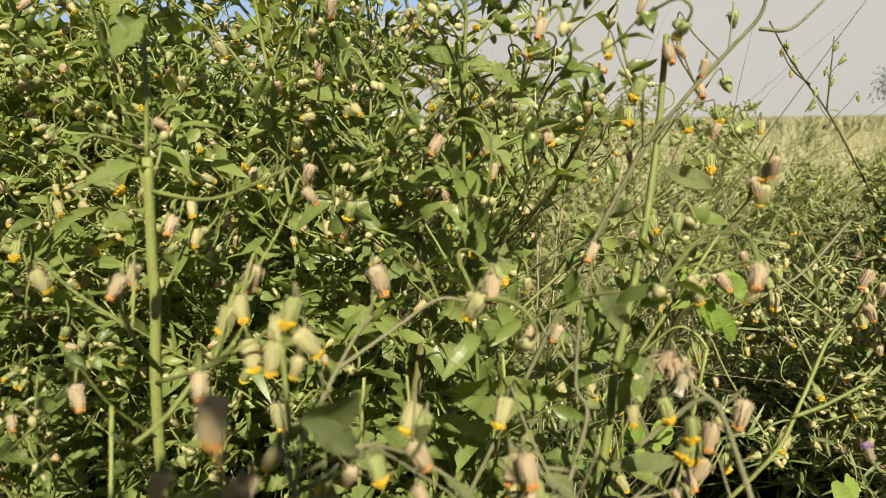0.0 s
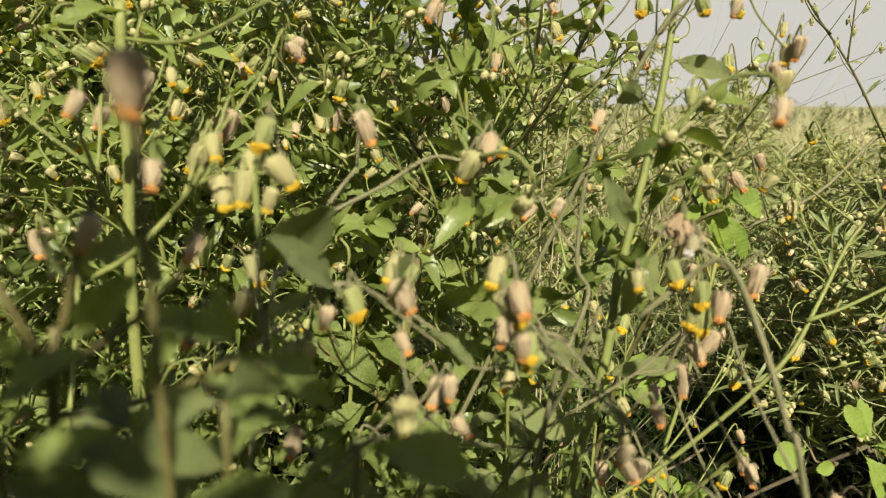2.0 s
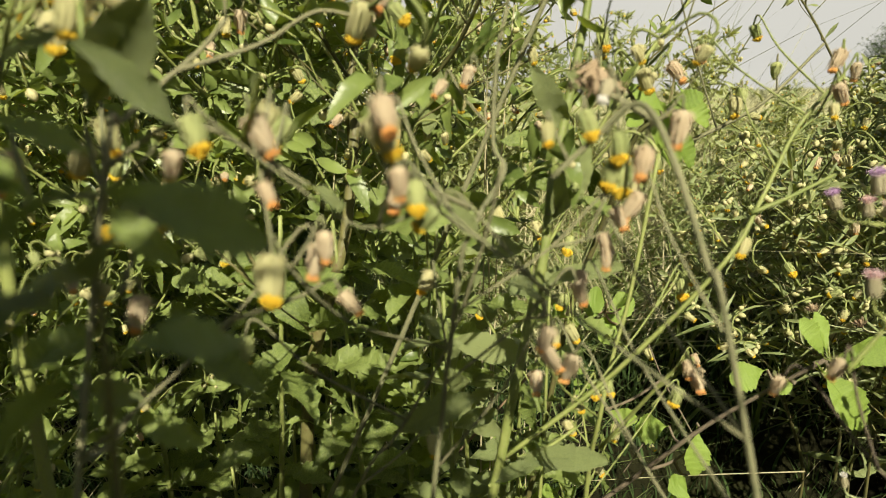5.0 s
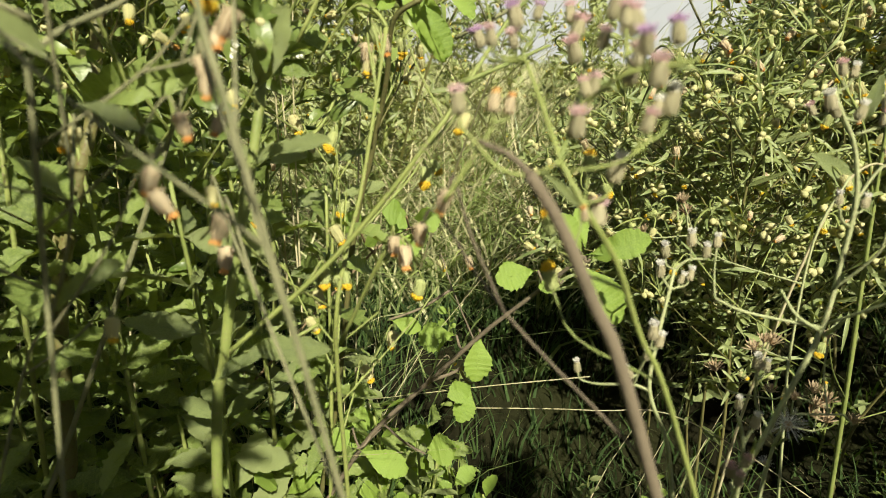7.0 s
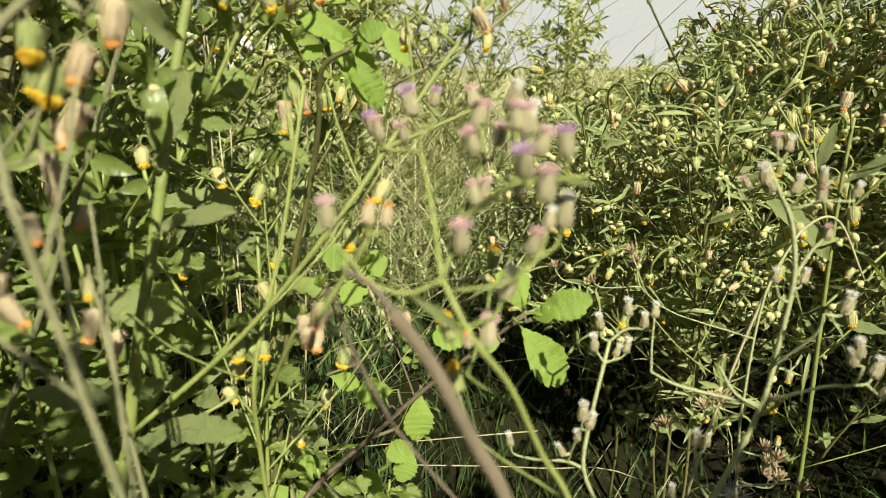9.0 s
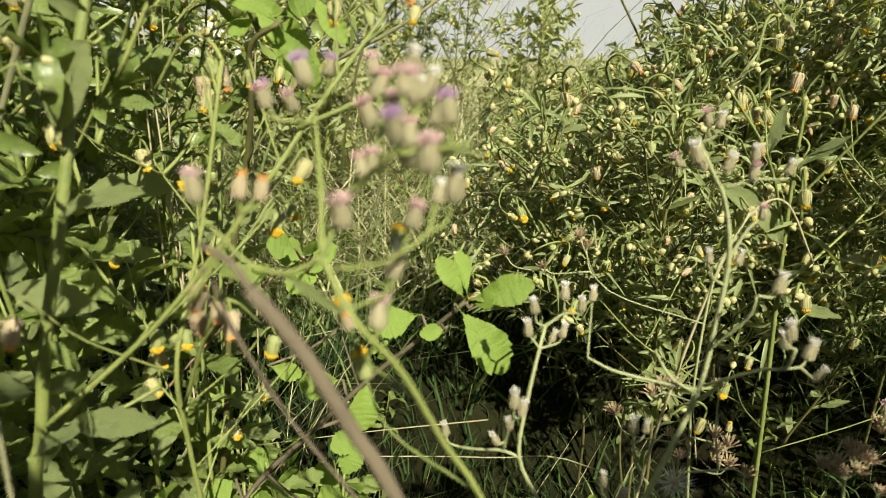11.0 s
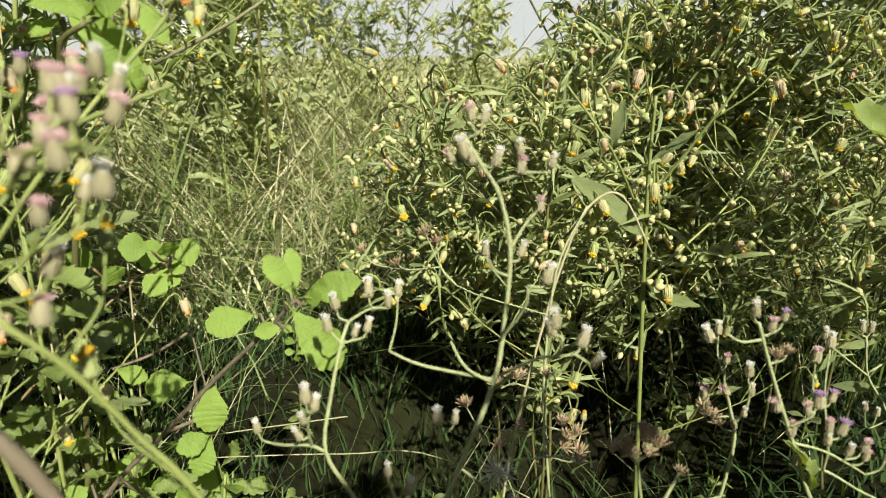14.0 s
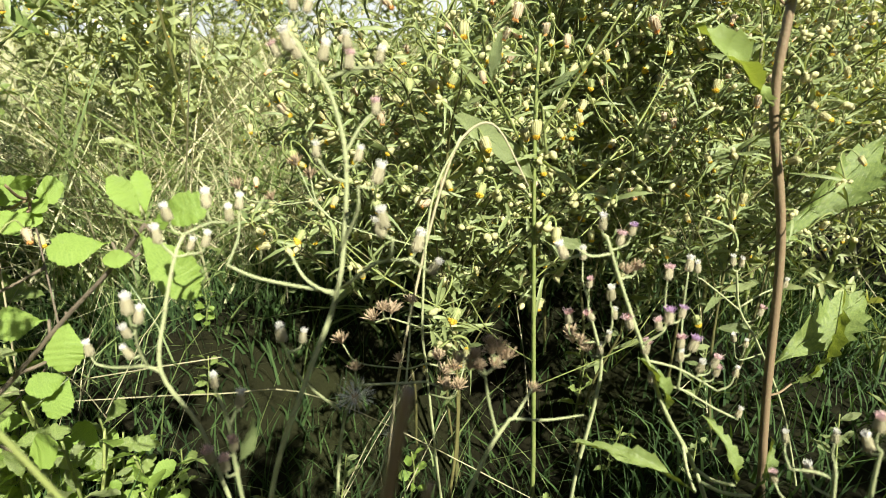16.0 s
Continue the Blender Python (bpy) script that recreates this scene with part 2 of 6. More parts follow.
def leaf_mesh(name, mat, widest=0.5, width=0.4, teeth=7, tooth=0.1, curl=0.15, fold=0.25, wave=0.03, stalk=0.08, seed=0, holes=0):
    """A leaf of unit length along +Y that faces +Z: stalk, folded blade with toothed edge and raised midrib."""
    rnd = random.Random(seed)
    rows = max(teeth * 3, 12)
    verts, faces, uvs = [], [], []
    power = math.log(0.5) / math.log(widest)
    for i in range(rows + 1):
        t = i / rows
        y = stalk + (1 - stalk) * t
        w = width / 2 * math.sin(math.pi * t ** power) ** 0.75 if 0 < t < 1 else 0.0
        w = max(w, 0.006)
        z0 = -curl * t * t + rnd.uniform(-1, 1) * wave * 0.3
        saw = (0.0, 0.55, 1.0)[i % 3] - 0.5
        for s in (-1, -0.55, 0, 0.55, 1):
            ww = w * abs(s)
            if abs(s) == 1:
                ww *= 1 + 2 * tooth * saw + rnd.uniform(-0.05, 0.05)
            z = z0 + fold * ww + wave * math.sin(9 * t + 2 * s + seed) * abs(s) + rnd.uniform(-1, 1) * wave * 0.25
            if s == 0:
                z -= 0.006
            dy = 0.035 * abs(s) * saw * (tooth > 0)
            verts.append((math.copysign(ww, s) if s else 0, y + dy, z))
            uvs.append((0.5 + 0.5 * s, t * 1.6 + 0.45 * abs(s)))
    for i in range(rows):
        for k in range(4):
            if holes and 0.2 < i / rows < 0.85 and rnd.random() < holes:
                continue
            a = i * 5 + k
            faces.append((a, a + 1, a + 6, a + 5))
    base = len(verts)
    rib = [Vector((0, 0, 0.0)), Vector((0, stalk * 0.6, 0.01))] + [Vector((0, stalk + (1 - stalk) * q, -curl * q * q - 0.008)) for q in (0, 0.3, 0.6, 0.95)]
    v, f = tube_geo(rib, 0.013, 0.003, 4)
    verts += v
    uvs += [(0.5, 0.2)] * len(v)
    faces += [tuple(j + base for j in q) for q in f]
    return mesh_of(name, verts, faces, mat, uvs)


def lathe(profile, sides, ridge=0.0):
    verts, faces = [], []
    for i, (r, z) in enumerate(profile):
        for k in range(sides):
            a = 2 * math.pi * k / sides
            rr = r * (1 + ridge * (1 if k % 2 else -1))
            verts.append(Vector((rr * math.cos(a), rr * math.sin(a), z)))
    for i in range(len(profile) - 1):
        for k in range(sides):
            a, b = i * sides + k, i * sides + (k + 1) % sides
            faces.append((a, b, b + sides, a + sides))
    faces.append(tuple(range(sides - 1, -1, -1)))
    faces.append(tuple(range((len(profile) - 1) * sides, len(profile) * sides)))
    return verts, faces


def spikes(count, length, spread, r0, z0, thick, seed, flat=False, rise=0.0):
    """A tuft of small tapered petals or bristles that rise from a disc at height z0."""
    rnd = random.Random(seed)
    verts, faces = [], []
    for i in range(count):
        a = 2 * math.pi * i * 0.381966
        q = math.sqrt((i + 0.5) / count)
        root = Vector((r0 * q * math.cos(a), r0 * q * math.sin(a), z0 + rise * (1 - q * q)))
        lean = spread * q * rnd.uniform(0.8, 1.2)
        d = Vector((math.cos(a) * math.sin(lean), math.sin(a) * math.sin(lean), math.cos(lean)))
        s = d.cross(Vector((-math.sin(a), math.cos(a), 0.01))).normalized()
        u = d.cross(s).normalized()
        tip = root + d * length * rnd.uniform(0.75, 1.1)
        mid = root.lerp(tip, 0.7)
        b = len(verts)
        for c, w in ((root, thick * 0.7), (mid, thick)):
            verts += [c + u * w, c + s * w * (0.35 if flat else 0.8), c - u * w, c - s * w * (0.35 if flat else 0.8)]
        verts.append(tip)
        for k in range(4):
            j = (k + 1) % 4
            faces.append((b + k, b + j, b + 4 + j, b + 4 + k))
            faces.append((b + 4 + k, b + 4 + j, b + 8))
    return verts, faces


def bracts(count, r0, r1, z0, z1, width, flare, seed):
    """A ring of narrow pointed bracts that lie along a cup, their tips a little loose."""
    rnd = random.Random(seed)
    verts, faces = [], []
    for i in range(count):
        a = 2 * math.pi * (i + rnd.uniform(-0.25, 0.25)) / count
        top = z1 * rnd.uniform(0.86, 1.06)
        out = flare * rnd.uniform(0.2, 1.3)
        o = len(verts)
        for q, w in ((0.0, 0.6), (0.35, 1.0), (0.75, 0.7)):
            r = r0 + (r1 - r0) * q + 0.025 * math.sin(math.pi * q) + out * q * q
            z = z0 + (top - z0) * q
            for sgn in (-1, 0, 1):
                b = a + sgn * width * w / max(r, 0.08)
                rr = r + (0.018 if sgn == 0 else 0.0)
                verts.append(Vector((rr * math.cos(b), rr * math.sin(b), z)))
        r = r1 + out
        verts.append(Vector((r * math.cos(a), r * math.sin(a), top)))
        for k in range(2):
            for c in range(2):
                j = o + 3 * k + c
                faces.append((j, j + 1, j + 4, j + 3))
        faces += [(o + 6, o + 7, o + 9), (o + 7, o + 8, o + 9)]
    return verts, faces


def add_to(mesh, more):
    off = len(mesh[0])
    mesh[0].extend(more[0])
    mesh[1].extend([tuple(j + off for j in f) for f in more[1]])


def bent(verts, much):
    """Leans an upright shape over, more towards its tip."""
    for v in verts:
        v.x += much * v.z * v.z


def head_pair(kind, seed):
    """The two meshes of a flower head of unit length along +Z from its stalk: cup and florets."""
    rnd = random.Random(seed)
    w = rnd.uniform(0.86, 1.12)
    if kind in ("yellow", "pale", "old", "bud"):
        mouth = {"yellow": 0.215, "pale": 0.17, "old": 0.135, "bud": 0.09}[kind] * w
        belly = {"yellow": 0.235, "pale": 0.235, "old": 0.215, "bud": 0.25}[kind] * w
        prof = [(0.05, 0.0), (belly * 0.72, 0.035), (belly, 0.14), (belly * 0.98, 0.30), (belly * 0.84, 0.48), (mouth, 0.64), (mouth * 0.92, 0.72)]
        cup = lathe(prof, 12, 0.04)
        add_to(cup, bracts(13, belly * 1.02, mouth * 1.05, 0.10, 0.74, 0.036, {"yellow": 0.05, "pale": 0.03, "old": 0.07, "bud": 0.0}[kind], seed))
        add_to(cup, bracts(8, belly * 0.9, belly * 1.25, 0.0, 0.22, 0.022, 0.10, seed + 1))
        flo = {"yellow": spikes(64, 0.15, 0.7, 0.205 * w, 0.68, 0.042, seed, rise=0.19), "pale": spikes(30, 0.14, 0.4, 0.15 * w, 0.69, 0.034, seed, rise=0.08),
               "old": spikes(34, 0.20, 0.25, 0.115 * w, 0.66, 0.030, seed), "bud": spikes(8, 0.14, 0.1, 0.07, 0.66, 0.03, seed)}[kind]
        lean = rnd.uniform(-0.16, 0.16)
        bent(cup[0], lean)
        bent(flo[0], lean)
        mats = {"yellow": (M_CUP, M_YELLOW), "pale": (M_CUPPALE, M_YELLOW), "old": (M_CUPOLD, M_ORANGE), "bud": (M_CUP, M_CUPPALE)}[kind]
    elif kind in ("white", "pink", "purple"):
        prof = [(0.04, 0.0), (0.16 * w, 0.07), (0.22 * w, 0.2), (0.21 * w, 0.4), (0.17 * w, 0.6), (0.165 * w, 0.68)]
        cup = lathe(prof, 10, 0.05)
        add_to(cup, bracts(12, 0.22 * w, 0.175 * w, 0.06, 0.68, 0.032, 0.02, seed))
        flo = spikes(34, 0.36, 0.30 if kind == "white" else 0.7, 0.145 * w, 0.6, 0.020, seed)
        mats = (M_CUPIRON, {"white": M_WHITE, "pink": M_PINK, "purple": M_PURPLE}[kind])
    elif kind == "dry":
        cup = lathe([(0.05, 0), (0.12, 0.1), (0.15, 0.2), (0.08, 0.3)], 8, 0.06)
        flo = spikes(22, 0.62, 1.0, 0.14, 0.14, 0.055, seed, True)
        mats = (M_TAN, M_TAN)
    else:
        cup = lathe([(0.05, 0), (0.1, 0.1), (0.12, 0.2), (0.08, 0.3)], 8, 0.06)
        flo = spikes(70, 0.62, 2.1, 0.1, 0.22, 0.008, seed)
        mats = (M_TAN, M_WHITE)
    return mesh_of("cup", *cup, mats[0]), mesh_of("florets", *flo, mats[1], smooth=False)


HEADS = {k: [head_pair(k, 11 * i + 3) for i in range(4)] for k in ("yellow", "pale", "old", "bud", "white", "pink", "purple", "dry", "puff")}


STALK_END = {}


def joined(pair, reach):
    """Cup, florets and bent stalk in one mesh, for small heads farther off."""
    a, b = pair
    va, vb = [v.co.copy() for v in a.vertices], [v.co.copy() for v in b.vertices]
    end = Vector((1.1, 0.0, 0.3)) * reach
    vs, fs = tube_geo(spline([Vector((0, 0, 0.06)), Vector((0.1, 0, -0.4)) * reach, Vector((0.6, 0, -0.45)) * reach, end], 3), 0.06, 0.075, 5)
    na, nb = len(va), len(va) + len(vb)
    me = mesh_of("head", va + vb + vs, [tuple(p.vertices) for p in a.polygons] + [tuple(j + na for j in p.vertices) for p in b.polygons] + [tuple(j + nb for j in f) for f in fs], a.materials[0])
    me.materials.append(b.materials[0])
    me.materials.append(M_STEM)
    for p in me.polygons[len(a.polygons):]:
        p.material_index = 1
    for p in me.polygons[-len(fs):]:
        p.material_index = 2
    STALK_END[me.name] = end
    return me


WHOLE = {k: [joined(p, 0.9 + 0.5 * i) for i, p in enumerate(HEADS[k])] for k in ("yellow", "pale", "old", "bud")}
HEAD_LABEL = {"yellow": "green cup with bright yellow florets", "pale": "pale cream cup just opening yellow", "old": "fading pinkish head with orange tip",
              "bud": "closed green bud", "white": "narrow head with white tuft", "pink": "narrow head with pink tuft",
              "purple": "narrow head with purple tuft", "dry": "dry tan open bracts", "puff": "white bristly seed ball"}
LEAVES = {
    "toothed": [leaf_mesh("toothed_leaf", M_LEAF, 0.6, 0.36, 7, 0.15, 0.1 + 0.14 * i, 0.4, 0.05, 0.1, i) for i in range(5)],
    "narrow": [leaf_mesh("narrow_leaf", M_HAIRY, 0.5, 0.24, 5, 0.06, 0.25 * i, 0.3, 0.02, 0.08, 10 + i) for i in range(3)],
    "hairy": [leaf_mesh("hairy_leaf", M_HAIRY, 0.55, 0.36, 6, 0.07, 0.1 + 0.1 * i, 0.3, 0.03, 0.06, 20 + i) for i in range(2)],
    "mallow": [leaf_mesh("mallow_leaf", M_MALLOW, 0.64, 0.60, 9, 0.05, 0.08 + 0.08 * i, 0.18, 0.02, 0.1, 30 + i) for i in range(3)],
    "round": [leaf_mesh("round_leaf", M_MALLOW, 0.55, 0.92, 8, 0.02, 0.1, 0.12, 0.02, 0.12, 40 + i) for i in range(2)],
    "eaten": [leaf_mesh("eaten_leaf", M_LEAF, 0.55, 0.6, 8, 0.15, 0.15, 0.2, 0.03, 0.08, 50, 0.22)],
    "blade": [leaf_mesh("blade_leaf", M_LEAF, 0.4, 0.10, 6, 0.0, 0.15, 0.5, 0.01, 0.02, 60)],
}


def turn_to(direction, normal):
    """A rotation whose Y runs along direction and whose Z leans to normal."""
    y = Vector(direction).normalized()
    z = Vector(normal)
    z = z - y * z.dot(y)
    if z.length < 1e-4:
        z = y.orthogonal()
    z.normalize()
    x = y.cross(z)
    return Matrix((x, y, z)).transposed().to_4x4()


def put_leaf(parent, base, tip, kind, rnd, wide=1.0, normal=None, name="leaf"):
    base, tip = Vector(base), Vector(tip)
    d = tip - base
    ln = d.length
    nrm = Vector(normal) if normal else Vector((rnd.uniform(-0.9, 0.9), rnd.uniform(-1.2, 0.5), 0.7))
    return part(name, rnd.choice(LEAVES[kind]), parent, "", Matrix.Translation(base) @ turn_to(d, nrm) @ Matrix.Diagonal((ln * wide, ln, ln, 1)))


def put_head(parent, at, axis, kind, size, rnd, whole=False):
    """A flower head whose florets point along axis; at is its stalk end."""
    cup, flo = rnd.choice(HEADS[kind])
    rot = Vector(axis).to_track_quat("Z", "Y").to_matrix().to_4x4() @ pose(0, 0, 0, 0, 0, rnd.uniform(0, 360))
    if whole:
        cup = rnd.choice(WHOLE[kind])
    h = part("flower_head", cup, parent, HEAD_LABEL[kind], Matrix.Translation(Vector(at)) @ rot @ Matrix.Diagonal((size, size, size, 1)))
    if not whole:
        part("floret_disc", flo, h)
    return h


def ground_z(x, y):
    """Height of the soil: uneven, with an added dip between the weeds that keeps the hollow in shade."""
    q = max(0.0, 1 - ((x - 0.46) / 0.38) ** 2 - ((y - 0.55) / 0.28) ** 2)
    return 0.012 * noise.noise(Vector((x * 5, y * 5, 0))) - 0.008 - 0.19 * q * q * (3 - 2 * q)


def to_ground(points):
    """Carries the lower end of a stem on into the soil."""
    p = [Vector(q) for q in points]
    low = p[0]
    if low.z > 0.01:
        d = (p[1] - p[0]).normalized()
        d = Vector((d.x * 0.7, d.y * 0.5, max(d.z, 0.5))).normalized()
        s = (low.z + 0.012 - min(ground_z(low.x, low.y), 0)) / d.z
        mid = low - d * s * 0.5 + Vector((0.004, 0.003, 0))
        p = [low - d * s, mid, *p]
    return p


def weed(name, label, category, stems, heads, leaves, mat, seed, nod=True, size=0.013, group=""):
    """One plant: stems as lines (the first one is rooted), heads as (place, kind), leaves as (base, tip, kind, width)."""
    rnd = random.Random(seed)
    lines = []
    for i, (pts, r0, r1) in enumerate(stems):
        p = to_ground(pts) if i == 0 else [Vector(q) for q in pts]
        lines.append((spline(p, 5), r0 * (1.05 if i == 0 else 1), r1))
    root = lines[0][0][0].copy()
    root.z = min(ground_z(root.x, root.y), 0)
    plant = thing(name, label, category, group, root)
    for i, (line, r0, r1) in enumerate(lines):
        line = [q - root for q in line]
        lines[i] = (line, r0, r1)
        part("stem" if i == 0 else "branch", mesh_of("stem", *tube_geo(line, r0, r1, 8, 0.1), mat), plant)
    samples = [q for line, _, _ in lines for q in line]
    for h in heads:
        tip = Vector(h[0]) - root
        kind = h[1]
        sz = size * rnd.uniform(0.74, 1.14) * (h[2] if len(h) > 2 else 1)
        best = min(samples, key=lambda q: (q - tip).length + 2.5 * max(0, q.z - tip.z + 0.6 * (q - tip).xy.length))
        gap = tip - best
        if nod:
            axis = Vector((rnd.uniform(-0.65, 0.65) + gap.x * 4, rnd.uniform(-0.8, 0.3), -1)).normalized()
            top = tip - axis * sz * 0.5
            over = top + Vector((-gap.x * 0.08, -gap.y * 0.08, 0.002 + 0.2 * sz))
            pts = [best, best.lerp(over, 0.6) + Vector((gap.x * 0.06, gap.y * 0.06, -0.02 * gap.length)), over, top]
        else:
            axis = (gap.normalized() * 0.5 + Vector((rnd.uniform(-0.15, 0.15), rnd.uniform(-0.15, 0.15), 1))).normalized()
            top = tip - axis * sz * 0.5
            pts = [best, best.lerp(top, 0.55) + Vector((gap.x * 0.2, gap.y * 0.2, -0.1 * gap.length)), top]
        if gap.length > 0.002:
            part("flower_stalk", tube("stalk", pts, 0.0006 if nod else 0.0006, 0.00045, mat, 5, 4, 0), plant)
        put_head(plant, top, axis, kind, sz, rnd)
        samples += [pts[1]]
    for base, tip, kind, wide in leaves:
        b = Vector(base) - root
        near = min(samples, key=lambda q: (q - b).length)
        if 0.003 < (near - b).length < 0.09:
            part("leaf_stalk", tube("stalk", [near, near.lerp(b, 0.5) + Vector((0, 0, -0.003)), b], 0.0011, 0.0009, mat, 5, 4, 0), plant)
        put_leaf(plant, b, Vector(tip) - root, kind, rnd, wide, (rnd.uniform(-0.2, 0.3), -0.9, rnd.uniform(0.3, 0.7)) if kind in ("mallow", "round") else (rnd.uniform(-0.7, 0.7), -0.6, rnd.uniform(0.2, 1.0)))
    return plant


def leaflet(vs, fs, p, d, face, ln, w, curl):
    """One small folded leaf from p along d that faces face and curls away from it, added to vs and fs."""
    side = d.cross(face)
    if side.length < 1e-4:
        side = d.orthogonal()
    side.normalize()
    up = side.cross(d)
    o = len(vs)
    for t, ww in ((0.0, 0.25), (0.28, 0.9), (0.62, 1.0), (0.86, 0.55)):
        c = p + d * (ln * (t - 0.25 * abs(curl) * t * t)) - up * (curl * ln * t * t)
        e = side * (w * ww)
        lift = up * (w * ww * 0.55)
        vs += [c - e + lift, c, c + e + lift]
    vs.append(p + d * (ln * (1 - 0.25 * abs(curl))) - up * (curl * ln))
    for k in range(3):
        for c in range(2):
            j = o + 3 * k + c
            fs.append((j, j + 1, j + 4, j + 3))
    fs += [(o + 9, o + 10, o + 12), (o + 10, o + 11, o + 12)]


def curved_branch(start, ang, rise, ln, rnd, per=4):
    """A branch that sweeps out, rises and nods, never quite straight."""
    out = Vector((math.cos(ang), math.sin(ang), 0))
    side = Vector((-math.sin(ang), math.cos(ang), 0)) * rnd.uniform(-0.25, 0.25)
    pts = [start]
    for q in (0.3, 0.6, 0.85, 1.0):
        wob = Vector((rnd.uniform(-1, 1), rnd.uniform(-1, 1), rnd.uniform(-1, 1))) * ln * 0.045
        pts.append(start + (out * (0.62 * q + 0.20 * q * (1 - q)) + side * q * q + Vector((0, 0, rise * (q - 0.34 * q ** 3)))) * ln + wob)
    return spline(pts, per)


def grown_weed(name, label, height, seed, leaf_kind, n_branch, heads_per, leaf_n, mat=None, spread=0.45, leaf_len=0.055, group="", thick=0.003, small=18, small_len=0.016, small_mat=None, slim=0.2, buds=2, bare=0.0):
    """A nodding weed grown by rule at the origin: stem, forked curving branches, leaves, heads, and the many small leaves joined."""
    rnd = random.Random(seed)
    mat = mat or M_STEM
    plant = thing(name, label, "weed", group)
    lean = Vector((rnd.uniform(-0.12, 0.12), rnd.uniform(-0.12, 0.12), 1))
    trunk = spline([lean * (height * q) + Vector((rnd.uniform(-1, 1), rnd.uniform(-1, 1), 0)) * 0.012 * (q > 0) for q in (0, 0.25, 0.5, 0.75, 1)], 5)
    part("stem", mesh_of("stem", *tube_geo([trunk[0] + Vector((0, 0, -0.01)), *trunk], thick, 0.001, 7, 0.1), mat), plant)
    ang = rnd.uniform(0, 6.28)
    kinds = ["yellow"] * 4 + ["pale"] * 8 + ["old"] * 3 + ["bud"] * 5
    lv, lf, cv, cf = [], [], [], []

    def tuft(line, n, ln):
        for _ in range(n):
            p = line[rnd.randrange(1, len(line))]
            d = Vector((rnd.uniform(-1, 1), rnd.uniform(-1, 1), rnd.uniform(-0.25, 1.0))).normalized()
            leaflet(lv, lf, p, d, Vector((rnd.uniform(-0.7, 0.7), rnd.uniform(-1.3, 0.4), rnd.uniform(0.1, 1.0))), ln * rnd.uniform(0.5, 1.3), ln * slim * rnd.uniform(0.6, 1.2), rnd.uniform(-0.6, 1.7))

    for b in range(n_branch):
        ang += 2.4 + rnd.uniform(-0.3, 0.3)
        q = 0.3 + 0.2 * bare + (0.68 - 0.2 * bare) * (b + 0.5) / n_branch
        start = trunk[int(q * (len(trunk) - 1))]
        ln = height * spread * (1.15 - q) * rnd.uniform(0.8, 1.3) + 0.035
        line = curved_branch(start, ang, rnd.uniform(0.6, 1.3), ln, rnd)
        bv, bf = tube_geo(line, thick * 0.42, 0.0005, 5, 0.1)
        twigs = [line]
        for k in range(2):
            t2 = curved_branch(line[5 + 4 * k], ang + rnd.choice((-1, 1)) * rnd.uniform(0.6, 1.2), rnd.uniform(0.4, 1.1), ln * rnd.uniform(0.3, 0.5), rnd, 3)
            tv, tf = tube_geo(t2, thick * 0.24, 0.0004, 4)
            add_to((bv, bf), (tv, tf))
            twigs.append(t2)
        for k in range(heads_per):
            tw = twigs[k % 3]
            at = tw[-1 - rnd.randrange(2)]
            sz = rnd.uniform(0.0080, 0.0132)
            axis = Vector((rnd.uniform(-0.9, 0.9), rnd.uniform(-0.9, 0.9), -1 + rnd.uniform(-0.4, 0.8))).normalized()
            h = put_head(plant, (0, 0, 0), axis, rnd.choice(kinds), sz, rnd, True)
            h.matrix_basis = Matrix.Translation(at - h.matrix_basis.to_3x3() @ STALK_END[h.data.name]) @ h.matrix_basis
        part("branch", mesh_of("branch", bv, bf, mat), plant)
        for tw in twigs:
            tuft(tw, int(small / 3 * (1.45 - q)), small_len * (1.3 - 0.5 * q))
            for k in range(buds):
                sz = rnd.uniform(0.0035, 0.0065)
                rot = Vector((rnd.uniform(-1, 1), rnd.uniform(-1, 1), rnd.uniform(-1.2, 0.6))).to_track_quat("Z", "Y").to_matrix()
                v, f = lathe([(0.06, -0.1), (0.30, 0.1), (0.42, 0.4), (0.36, 0.72), (0.14, 1.0)], 7, 0.06)
                at = tw[-1 - k]
                add_to((cv, cf), ([at + rot @ (q2 * sz) for q2 in v], f))
        p = line[len(line) // 3]
        d = Vector((math.cos(ang + 0.7), math.sin(ang + 0.7), 0.4))
        put_leaf(plant, p, p + d.normalized() * leaf_len * rnd.uniform(0.5, 0.9), leaf_kind, rnd)
    for k in range(leaf_n):
        ang += 2.4 + rnd.uniform(-0.4, 0.4)
        q = 0.06 + 0.6 * bare + (0.84 - 0.6 * bare) * k / leaf_n
        p = trunk[int(q * (len(trunk) - 1))]
        d = Vector((math.cos(ang), math.sin(ang), rnd.uniform(-0.1, 0.6))).normalized()
        put_leaf(plant, p, p + d * leaf_len * rnd.uniform(0.8, 1.5) * (1.15 - 0.5 * q), leaf_kind, rnd)
    tuft(trunk[int(len(trunk) * bare):], small * 3, small_len * 1.3)
    tagged(part("foliage", mesh_of("foliage", lv, lf, small_mat or M_LEAF), plant), kind="stuff")
    tagged(part("bud_mass", mesh_of("bud_mass", cv, cf, M_CUPPALE), plant), kind="stuff")
    return plant


